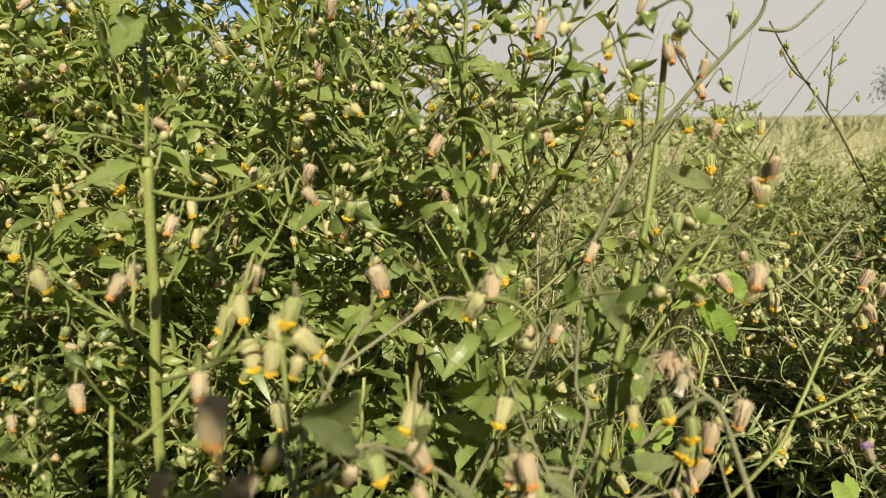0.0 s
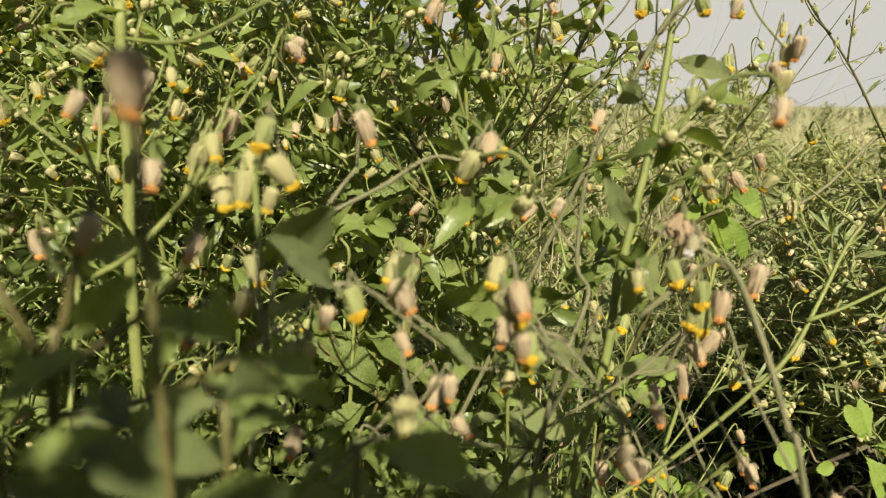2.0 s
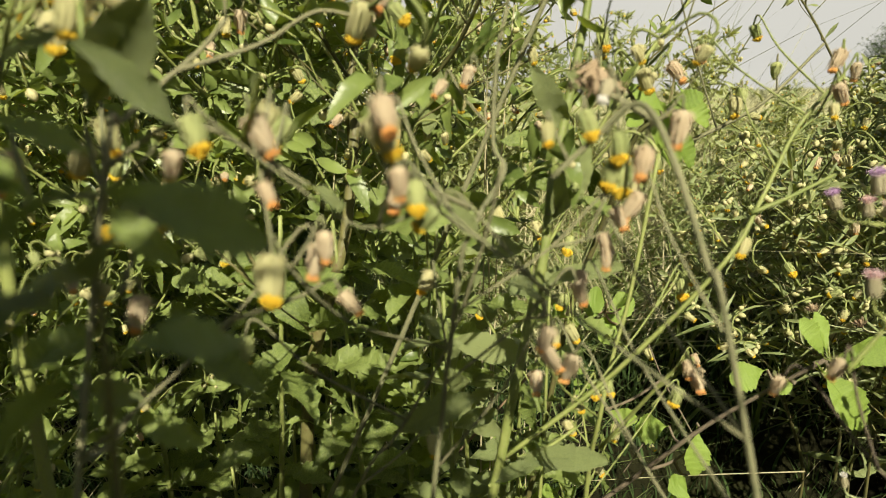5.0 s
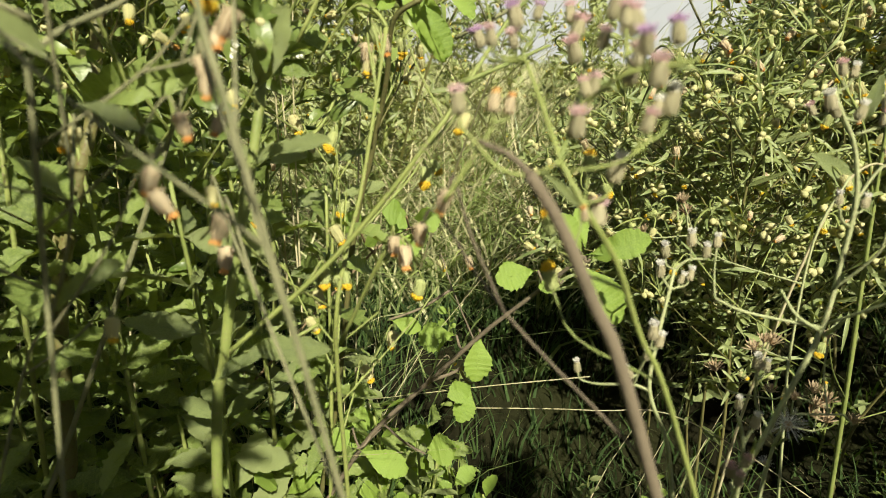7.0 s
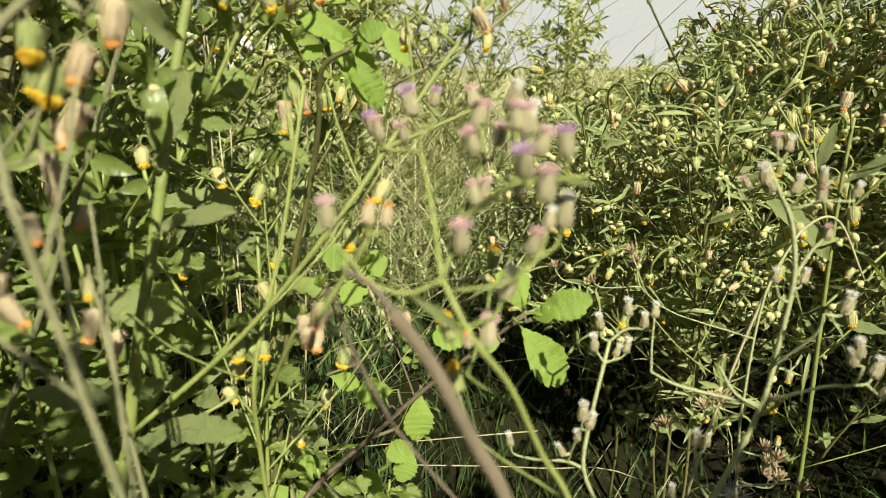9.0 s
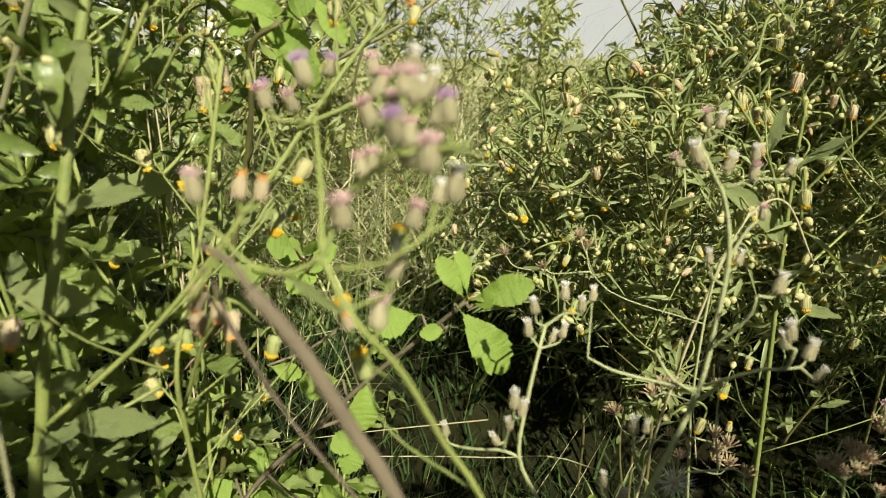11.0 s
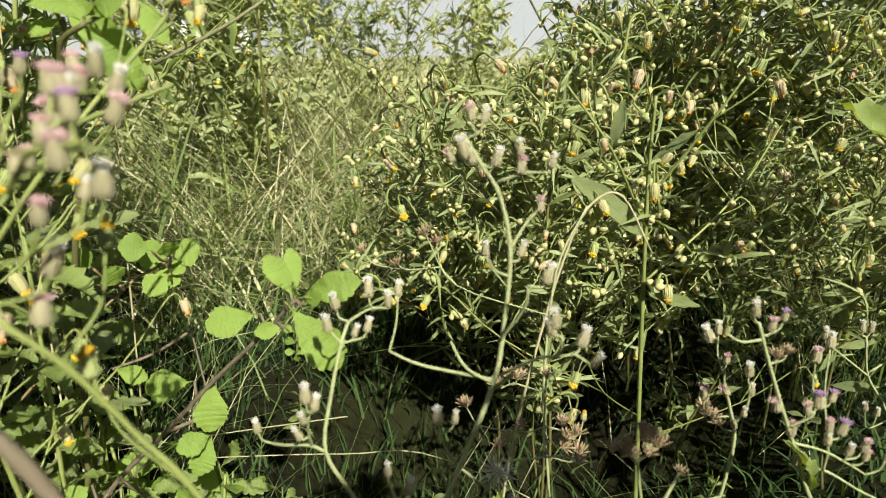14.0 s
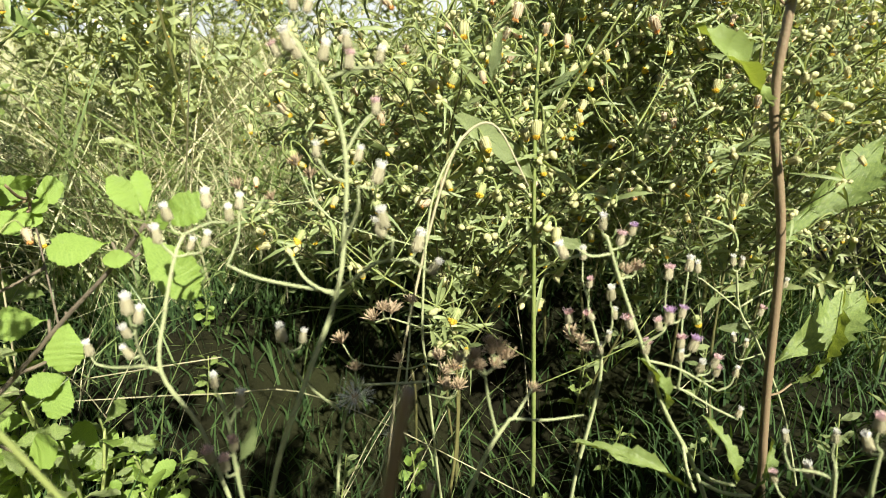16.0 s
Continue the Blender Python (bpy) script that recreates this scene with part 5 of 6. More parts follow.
weed('ironweed', 'dried ironweed with tan open heads', 'weed',
     stems=[([(0.404, 0.215, 0.152), (0.417, 0.215, 0.176), (0.421, 0.215, 0.179), (0.432, 0.220, 0.190)], 0.0012, 0.0007),
            ([(0.413, 0.215, 0.169), (0.408, 0.215, 0.187), (0.404, 0.215, 0.207)], 0.0008, 0.0006),
            ([(0.421, 0.215, 0.178), (0.441, 0.220, 0.170), (0.469, 0.230, 0.161)], 0.0007, 0.0005),
            ([(0.404, 0.215, 0.204), (0.396, 0.215, 0.213), (0.392, 0.215, 0.216)], 0.0007, 0.0005),
            ([(0.404, 0.215, 0.204), (0.413, 0.215, 0.210)], 0.0007, 0.0005)],
     heads=[((0.392, 0.215, 0.216), 'dry'), ((0.398, 0.215, 0.213), 'dry'), ((0.401, 0.213, 0.212), 'dry'), ((0.407, 0.215, 0.218), 'dry'), ((0.411, 0.215, 0.219), 'dry'), ((0.415, 0.215, 0.215), 'dry'), ((0.409, 0.213, 0.212), 'dry'), ((0.400, 0.216, 0.217), 'dry'), ((0.433, 0.220, 0.191), 'dry'), ((0.408, 0.220, 0.220), 'dry')],
     leaves=[],
     mat=M_STEMPALE, seed=16, nod=False, size=0.0095, group='little ironweeds')
weed('ironweed', 'brown dried ironweed clusters on thin stalks', 'weed',
     stems=[([(0.422, 0.330, 0.050), (0.412, 0.330, 0.136), (0.408, 0.330, 0.179), (0.414, 0.335, 0.253), (0.433, 0.338, 0.293)], 0.001, 0.0007),
            ([(0.411, 0.330, 0.145), (0.424, 0.320, 0.145)], 0.0007, 0.0005),
            ([(0.409, 0.330, 0.171), (0.387, 0.330, 0.181)], 0.0007, 0.0005)],
     heads=[((0.413, 0.310, 0.163), 'dry'), ((0.419, 0.310, 0.152), 'dry'), ((0.425, 0.310, 0.155), 'dry'), ((0.418, 0.310, 0.144), 'dry'), ((0.428, 0.310, 0.140), 'dry'), ((0.380, 0.320, 0.195), 'dry'), ((0.386, 0.320, 0.195), 'dry'), ((0.373, 0.320, 0.190), 'dry'), ((0.390, 0.320, 0.158), 'dry'), ((0.355, 0.330, 0.173), 'dry'), ((0.335, 0.360, 0.279), 'dry'), ((0.345, 0.370, 0.269), 'dry'), ((0.320, 0.380, 0.253), 'dry'), ((0.300, 0.400, 0.257), 'dry'), ((0.439, 0.330, 0.150), 'pale', 0.7), ((0.410, 0.330, 0.141), 'pale', 0.6)],
     leaves=[],
     mat=M_STEMPALE, seed=17, nod=False, size=0.0115, group='little ironweeds')
weed('ironweed', 'ironweed with pink tipped heads', 'weed',
     stems=[([(0.489, 0.260, 0.096), (0.496, 0.260, 0.144), (0.497, 0.260, 0.171), (0.491, 0.260, 0.190), (0.484, 0.260, 0.208)], 0.0012, 0.0008),
            ([(0.495, 0.260, 0.179), (0.497, 0.255, 0.196), (0.496, 0.255, 0.209)], 0.0007, 0.0005),
            ([(0.493, 0.260, 0.186), (0.485, 0.265, 0.184), (0.479, 0.265, 0.189)], 0.0007, 0.0005)],
     heads=[((0.483, 0.260, 0.224), 'pink'), ((0.485, 0.260, 0.204), 'pink'), ((0.472, 0.260, 0.205), 'pink'), ((0.494, 0.255, 0.219), 'white'), ((0.496, 0.255, 0.192), 'white'), ((0.498, 0.255, 0.206), 'white'), ((0.495, 0.260, 0.182), 'white'), ((0.483, 0.270, 0.238), 'white'), ((0.479, 0.265, 0.189), 'dry'), ((0.485, 0.265, 0.187), 'dry'), ((0.477, 0.265, 0.194), 'dry'), ((0.489, 0.265, 0.182), 'dry')],
     leaves=[],
     mat=M_STEMPALE, seed=18, nod=False, size=0.0095, group='little ironweeds')
weed('ironweed', 'branched ironweed with pink and purple tufts', 'weed',
     stems=[([(0.545, 0.225, 0.114), (0.517, 0.225, 0.158), (0.500, 0.225, 0.192), (0.487, 0.226, 0.219), (0.475, 0.226, 0.244), (0.467, 0.226, 0.262)], 0.0013, 0.0008),
            ([(0.510, 0.225, 0.175), (0.522, 0.222, 0.173), (0.539, 0.215, 0.163), (0.553, 0.210, 0.156)], 0.0007, 0.0005),
            ([(0.500, 0.225, 0.192), (0.517, 0.220, 0.187), (0.540, 0.215, 0.173)], 0.0007, 0.0005),
            ([(0.520, 0.222, 0.174), (0.518, 0.220, 0.185), (0.517, 0.220, 0.192)], 0.0007, 0.0005),
            ([(0.470, 0.226, 0.253), (0.461, 0.228, 0.252), (0.454, 0.230, 0.256)], 0.0007, 0.0005),
            ([(0.495, 0.225, 0.202), (0.502, 0.220, 0.210), (0.504, 0.220, 0.215)], 0.0007, 0.0005)],
     heads=[((0.464, 0.226, 0.270), 'white'), ((0.504, 0.224, 0.183), 'white'), ((0.516, 0.220, 0.196), 'white'), ((0.547, 0.212, 0.186), 'white'), ((0.527, 0.216, 0.190), 'white'), ((0.553, 0.210, 0.161), 'white'), ((0.539, 0.250, 0.234), 'white'), ((0.452, 0.240, 0.252), 'white'), ((0.475, 0.226, 0.261), 'pink'), ((0.515, 0.220, 0.204), 'pink'), ((0.498, 0.225, 0.201), 'pink'), ((0.536, 0.214, 0.187), 'pink'), ((0.509, 0.230, 0.239), 'pink'), ((0.486, 0.226, 0.216), 'pink'), ((0.499, 0.220, 0.216), 'pink'), ((0.534, 0.214, 0.193), 'pink'), ((0.481, 0.226, 0.265), 'purple'), ((0.513, 0.220, 0.221), 'purple'), ((0.505, 0.220, 0.220), 'purple'), ((0.522, 0.218, 0.203), 'purple'), ((0.481, 0.226, 0.246), 'dry'), ((0.487, 0.226, 0.247), 'dry')],
     leaves=[((0.518, 0.225, 0.157), (0.507, 0.215, 0.196), 'toothed', 0.5), ((0.523, 0.200, 0.123), (0.476, 0.230, 0.153), 'toothed', 0.38), ((0.550, 0.200, 0.121), (0.545, 0.200, 0.158), 'toothed', 0.7), ((0.564, 0.200, 0.110), (0.580, 0.200, 0.140), 'toothed', 0.7)],
     mat=M_STEMPALE, seed=19, nod=False, size=0.0095, group='little ironweeds')
weed('ironweed', 'ironweed with thin forked stalks beside the red stem', 'weed',
     stems=[([(0.696, 0.300, 0.083), (0.658, 0.300, 0.142), (0.635, 0.300, 0.171), (0.625, 0.300, 0.202)], 0.001, 0.0007),
            ([(0.635, 0.300, 0.171), (0.613, 0.300, 0.187), (0.596, 0.300, 0.199)], 0.0007, 0.0005),
            ([(0.635, 0.300, 0.174), (0.652, 0.300, 0.182), (0.670, 0.300, 0.187)], 0.0007, 0.0005)],
     heads=[((0.591, 0.300, 0.209), 'white'), ((0.620, 0.300, 0.211), 'white'), ((0.628, 0.300, 0.209), 'white'), ((0.613, 0.280, 0.163), 'white'), ((0.625, 0.280, 0.157), 'white'), ((0.672, 0.300, 0.189), 'white'), ((0.655, 0.300, 0.169), 'pink')],
     leaves=[],
     mat=M_STEMPALE, seed=20, nod=False, size=0.0095, group='little ironweeds')
weed('ironweed', 'blurred near ironweed heads', 'weed',
     stems=[([(0.535, 0.140, 0.168), (0.530, 0.140, 0.187)], 0.0011, 0.0007),
            ([(0.541, 0.130, 0.175), (0.539, 0.130, 0.190), (0.539, 0.130, 0.198)], 0.0009, 0.0006),
            ([(0.533, 0.140, 0.178), (0.527, 0.145, 0.179), (0.520, 0.150, 0.178)], 0.0007, 0.0005)],
     heads=[((0.526, 0.140, 0.201), 'white'), ((0.537, 0.135, 0.200), 'white'), ((0.525, 0.160, 0.187), 'white'), ((0.530, 0.150, 0.176), 'white'), ((0.533, 0.130, 0.213), 'pink'), ((0.524, 0.160, 0.166), 'pink')],
     leaves=[],
     mat=M_STEMPALE, seed=21, nod=False, size=0.0085, group='little ironweeds')
weed('red_stemmed_weed', 'stout reddish-brown stem with torn toothed leaves', 'weed',
     stems=[([(0.681, 0.286, 0.007), (0.662, 0.286, 0.105), (0.643, 0.286, 0.226), (0.614, 0.286, 0.314), (0.611, 0.286, 0.368), (0.616, 0.290, 0.398)], 0.0029, 0.0024)],
     heads=[],
     leaves=[((0.614, 0.286, 0.313), (0.544, 0.270, 0.363), 'toothed', 0.5), ((0.640, 0.296, 0.216), (0.745, 0.30, 0.292), 'toothed', 0.62), ((0.668, 0.296, 0.120), (0.765, 0.30, 0.172), 'toothed', 0.8), ((0.602, 0.286, 0.374), (0.623, 0.270, 0.382), 'toothed', 0.8), ((0.689, 0.290, 0.108), (0.730, 0.260, 0.156), 'toothed', 0.8), ((0.643, 0.290, 0.229), (0.659, 0.280, 0.227), 'toothed', 0.7)],
     mat=M_STEMRED, seed=22, nod=True, size=0.013, group='')
weed('nodding_weed', 'narrow-leaved weed with nodding yellow and orange heads', 'weed',
     stems=[([(0.528, 0.400, 0.090), (0.518, 0.400, 0.212), (0.512, 0.400, 0.299), (0.511, 0.400, 0.354)], 0.0022, 0.0011),
            ([(0.514, 0.400, 0.257), (0.464, 0.370, 0.321), (0.428, 0.370, 0.364)], 0.0011, 0.0007),
            ([(0.514, 0.400, 0.279), (0.537, 0.370, 0.340), (0.549, 0.360, 0.368)], 0.0011, 0.0007),
            ([(0.518, 0.400, 0.212), (0.603, 0.420, 0.269), (0.645, 0.420, 0.341)], 0.0011, 0.0007)],
     heads=[((0.569, 0.350, 0.360), 'old'), ((0.511, 0.360, 0.348), 'old'), ((0.495, 0.360, 0.355), 'old'), ((0.620, 0.420, 0.227), 'old'), ((0.457, 0.367, 0.325), 'old'), ((0.483, 0.380, 0.365), 'old'), ((0.665, 0.450, 0.317), 'old'), ((0.614, 0.408, 0.261), 'yellow'), ((0.437, 0.370, 0.323), 'yellow'), ((0.586, 0.450, 0.316), 'yellow'), ((0.647, 0.350, 0.137), 'yellow'), ((0.430, 0.330, 0.177), 'yellow'), ((0.697, 0.500, 0.347), 'yellow'), ((0.907, 0.500, 0.372), 'yellow'), ((0.336, 0.360, 0.229), 'yellow'), ((0.648, 0.440, 0.320), 'pale'), ((0.447, 0.380, 0.353), 'pale'), ((0.475, 0.390, 0.342), 'pale'), ((0.447, 0.400, 0.247), 'pale'), ((0.599, 0.450, 0.339), 'pale'), ((0.568, 0.430, 0.300), 'pale'), ((0.733, 0.500, 0.351), 'pale'), ((0.475, 0.400, 0.271), 'pale')],
     leaves=[((0.515, 0.400, 0.248), (0.457, 0.370, 0.303), 'narrow', 1), ((0.515, 0.400, 0.266), (0.544, 0.370, 0.250), 'narrow', 1), ((0.512, 0.400, 0.307), (0.535, 0.380, 0.332), 'narrow', 1), ((0.519, 0.400, 0.203), (0.550, 0.370, 0.201), 'narrow', 1), ((0.464, 0.370, 0.321), (0.462, 0.360, 0.352), 'narrow', 1), ((0.537, 0.370, 0.340), (0.559, 0.360, 0.326), 'narrow', 1)],
     mat=M_STEM, seed=23, nod=True, size=0.013, group='nodding yellow weeds')
weed('grass_tuft', 'bent grass blade arching over', 'grass',
     stems=[([(0.395, 0.350, 0.111), (0.411, 0.345, 0.209), (0.425, 0.340, 0.272), (0.438, 0.338, 0.296), (0.455, 0.335, 0.298), (0.476, 0.330, 0.262)], 0.0011, 0.0006)],
     heads=[],
     leaves=[],
     mat=M_STRAW, seed=24, nod=True, size=0.013, group='')
weed('straw', 'thin pale straws crossing the dark hollow', 'straw',
     stems=[([(0.345, 0.330, 0.129), (0.278, 0.340, 0.138), (0.191, 0.360, 0.135)], 0.0004, 0.0003),
            ([(0.283, 0.360, 0.152), (0.207, 0.380, 0.138), (0.129, 0.400, 0.122)], 0.0004, 0.0003)],
     heads=[],
     leaves=[],
     mat=M_STRAW, seed=25, nod=True, size=0.013, group='')
weed('nodding_weed', 'thin dark branching weed against the sky', 'weed',
     stems=[([(0.647, 0.836, 0.346), (0.585, 0.836, 0.447), (0.539, 0.836, 0.513), (0.484, 0.836, 0.577), (0.446, 0.836, 0.632)], 0.0018, 0.001),
            ([(0.539, 0.836, 0.513), (0.534, 0.830, 0.562), (0.533, 0.830, 0.611)], 0.0012, 0.0007),
            ([(0.511, 0.836, 0.549), (0.464, 0.800, 0.565), (0.445, 0.800, 0.592)], 0.0012, 0.0007)],
     heads=[((0.520, 0.836, 0.535), 'bud'), ((0.541, 0.836, 0.549), 'bud'), ((0.484, 0.830, 0.576), 'bud'), ((0.547, 0.830, 0.577), 'bud'), ((0.527, 0.830, 0.562), 'bud'), ((0.512, 0.830, 0.516), 'bud'), ((0.578, 0.830, 0.527), 'bud'), ((0.470, 0.830, 0.597), 'bud'), ((0.536, 0.830, 0.594), 'bud'), ((0.474, 0.820, 0.561), 'pale'), ((0.458, 0.820, 0.588), 'pale')],
     leaves=[((0.570, 0.836, 0.469), (0.584, 0.830, 0.491), 'narrow', 0.9), ((0.539, 0.836, 0.513), (0.558, 0.830, 0.514), 'narrow', 0.9), ((0.520, 0.836, 0.535), (0.513, 0.830, 0.513), 'narrow', 0.9)],
     mat=M_STEMDARK, seed=26, nod=True, size=0.013, group='nodding yellow weeds')
weed('nodding_weed', 'wiry weed with small nodding buds', 'weed',
     stems=[([(0.098, 0.330, 0.468), (0.127, 0.330, 0.512), (0.153, 0.330, 0.542), (0.168, 0.330, 0.559), (0.172, 0.330, 0.574)], 0.0016, 0.0008),
            ([(0.169, 0.330, 0.553), (0.186, 0.330, 0.553), (0.203, 0.330, 0.568)], 0.001, 0.0006),
            ([(0.190, 0.380, 0.375), (0.236, 0.379, 0.399), (0.283, 0.400, 0.434)], 0.0012, 0.0008)],
     heads=[((0.169, 0.360, 0.561), 'bud'), ((0.136, 0.360, 0.558), 'bud'), ((0.169, 0.360, 0.524), 'bud'), ((0.139, 0.330, 0.520), 'old'), ((0.127, 0.330, 0.541), 'old'), ((0.121, 0.330, 0.539), 'old'), ((0.140, 0.330, 0.532), 'old'), ((0.094, 0.300, 0.520), 'yellow'), ((0.126, 0.316, 0.503), 'yellow'), ((0.159, 0.350, 0.507), 'yellow'), ((0.162, 0.360, 0.478), 'yellow'), ((0.202, 0.380, 0.499), 'pale'), ((0.087, 0.330, 0.543), 'pale'), ((0.213, 0.370, 0.396), 'bud'), ((0.218, 0.370, 0.402), 'bud'), ((0.242, 0.380, 0.416), 'bud')],
     leaves=[((0.236, 0.379, 0.399), (0.224, 0.370, 0.410), 'narrow', 0.9)],
     mat=M_STEMFUZZ, seed=27, nod=True, size=0.013, group='nodding yellow weeds')
for x, y, h, lean in ((0.066, 0.452, 0.56, 0.004), (0.073, 0.456, 0.50, 0.006), (0.081, 0.462, 0.53, -0.003), (0.112, 0.50, 0.47, 0.010), (-0.07, 0.47, 0.50, 0.014)):
    weed('straw', 'thin upright pale dry straw among the weeds', 'straw',
         stems=[([(x, y, 0.0), (x + lean, y, h * 0.35), (x + lean * 2, y + 0.003, h * 0.7), (x + lean * 4, y, h)], 0.0009, 0.0004)],
         heads=[], leaves=[], mat=M_STRAW, seed=29, group='upright straws')
weed('dry_stalk', 'short brown dry stalk close by at the foot of the ironweeds', 'weed',
     stems=[([(0.329, 0.100, 0.180), (0.331, 0.097, 0.225), (0.3335, 0.094, 0.262), (0.337, 0.093, 0.283)], 0.0021, 0.0013),
            ([(0.331, 0.097, 0.225), (0.339, 0.096, 0.243), (0.343, 0.097, 0.256)], 0.0012, 0.0008)],
     heads=[],
     leaves=[],
     mat=M_STEMRED, seed=28, nod=True, size=0.013, group='')


def shaded_weed():
    """The near weed low beside the start of the path: broad soft leaves on short branches and one fading head."""
    rnd = random.Random(61)
    plant = thing("leafy_weed", "near shaded weed with broad dark leaves and a fading orange head", "weed", "", (-0.055, 0.09, 0))
    tops = [Vector((0.009, -0.005, 0.462))] + [Vector((-0.028 + 0.022 * k, rnd.uniform(-0.006, 0.012), rnd.uniform(0.385, 0.415))) for k in range(4)]
    for k, top in enumerate(tops):
        line = spline([Vector((0, 0, -0.01)), Vector((top.x * 0.3, top.y * 0.3, 0.2)), Vector((top.x * 0.8, top.y, top.z * 0.8)), top], 6)
        part("stem" if k == 0 else "branch", mesh_of("stem", *tube_geo(line, 0.0016, 0.0006, 6, 0.1), M_STEMDARK), plant)
        for j in range(6):
            p = line[len(line) - 1 - j // 2 - (5 if k == 0 else 0)]
            a = j * 2.4 + k
            d = Vector((math.cos(a), 0.4 * math.sin(a), rnd.uniform(-0.2, 0.6))).normalized()
            put_leaf(plant, p, p + d * rnd.uniform(0.014, 0.024), rnd.choice(("toothed", "hairy")), rnd, 1.25)
    put_head(plant, tops[0], (-0.1, -0.2, -1), "old", 0.0115, rnd)


shaded_weed()

# ---- grown weeds round and behind ----
rng = random.Random(77)
protos = []
for i in range(3):
    protos.append(grown_weed("nodding_weed", "tall green weed with nodding yellow and fading pink flower heads", 0.60, 100 + i, "toothed", 18, 4, 34, spread=0.40, leaf_len=0.042, thick=0.0026, group="nodding yellow weeds", small=21, small_len=0.016, slim=0.24, buds=2))
for i in range(3):
    protos.append(grown_weed("nodding_weed", "bushy narrow-leaved weed with small nodding yellow heads", 0.42, 200 + i, "narrow", 22, 3, 14, mat=M_STEMDARK, leaf_len=0.030, thick=0.0017, group="nodding yellow weeds", small=39, small_len=0.020, small_mat=M_HAIRY, slim=0.07, buds=4, bare=0.45))


def settle(proto, x, y, s):
    m = Matrix.Translation((x, y, min(ground_z(x, y) + 0.008, 0))) @ pose(0, 0, 0, rng.uniform(-7, 7), rng.uniform(-7, 7), rng.uniform(-75, 75)) @ Matrix.Diagonal((s, s, s, 1))
    return copy_thing(proto, m)


def spots(x0, x1, y0, y1, n, gap):
    out = []
    for _ in range(n * 30):
        p = (rng.uniform(x0, x1), rng.uniform(y0, y1))
        if all(math.hypot(p[0] - q[0], p[1] - q[1]) > gap for q in out):
            out.append(p)
        if len(out) == n:
            break
    return out


for x, y in spots(-0.45, 0.03, 0.40, 0.66, 11, 0.06):
    settle(protos[rng.randrange(3)], x, y, rng.uniform(0.9, 1.12))
for x, y in spots(-0.34, -0.12, 0.24, 0.40, 3, 0.07):
    settle(protos[rng.randrange(3)], x, y, rng.uniform(0.75, 0.9))
for x, y in spots(0.46, 0.95, 0.50, 0.74, 10, 0.08):
    settle(protos[3 + rng.randrange(3)], x, y, rng.uniform(1.2, 1.36) if x > 0.62 else rng.uniform(1.15, 1.3))
for x, y in ((0.70, 0.36), (0.80, 0.44), (0.84, 0.28)):
    settle(protos[3 + rng.randrange(3)], x, y, rng.uniform(0.75, 0.9))
for p, (x, y) in zip(protos, ((-0.22, 0.46), (-0.06, 0.52), (-0.02, 0.46), (0.66, 0.52), (0.78, 0.52), (0.54, 0.60))):
    p.matrix_basis = pose(x, y, min(ground_z(x, y) + 0.008, 0), 0, 0, rng.uniform(0, 360))

seeds = [leafy_seedling(300 + i, k, n, s, lab) for i, (k, n, s, lab) in enumerate((
    ("toothed", 11, 0.042, "low weed with toothed green leaves"), ("mallow", 9, 0.032, "low weed with bright rounded toothed leaves"),
    ("hairy", 11, 0.04, "low weed with soft grey-green leaves"), ("toothed", 12, 0.052, "leafy weed with broad toothed leaves")))]
for x, y in spots(-0.30, 0.19, 0.27, 0.50, 32, 0.034):
    settle(seeds[rng.choice((0, 0, 1, 2, 3))], x, y, rng.uniform(0.55, 0.9))
for x, y in spots(0.22, 0.8, 0.56, 0.84, 9, 0.05):
    settle(seeds[rng.choice((0, 1, 2, 2))], x, y, rng.uniform(0.4, 0.75))
for x, y in spots(0.52, 0.95, 0.24, 0.50, 9, 0.05):
    settle(seeds[rng.choice((0, 2))], x, y, rng.uniform(0.45, 0.7))
for x, y in spots(0.17, 0.36, 0.42, 0.54, 9, 0.04):
    settle(seeds[rng.choice((0, 2))], x, y, rng.uniform(0.4, 0.6))
for x, y in spots(0.06, 0.24, 0.36, 0.52, 12, 0.04):
    settle(seeds[1], x, y, rng.uniform(0.7, 1.1))
upright = [leafy_seedling(320 + i, k, 26, 0.046, lab, 7.0) for i, (k, lab) in enumerate((("toothed", "upright weed with many bright toothed leaves"), ("hairy", "upright weed with soft pale green leaves")))]
for x, y in spots(-0.10, 0.12, 0.36, 0.48, 7, 0.05):
    settle(upright[rng.randrange(2)], x, y, rng.uniform(0.75, 1.1))
for p, (x, y) in zip(upright, ((0.03, 0.40), (0.10, 0.45))):
    p.matrix_basis = pose(x, y, min(ground_z(x, y) + 0.008, 0), 0, 0, rng.uniform(0, 360))
for p, (x, y) in zip(seeds, ((0.0, 0.40), (0.14, 0.44), (-0.12, 0.45), (-0.2, 0.36))):
    p.matrix_basis = pose(x, y, min(ground_z(x, y) + 0.008, 0), 0, 0, rng.uniform(0, 360))


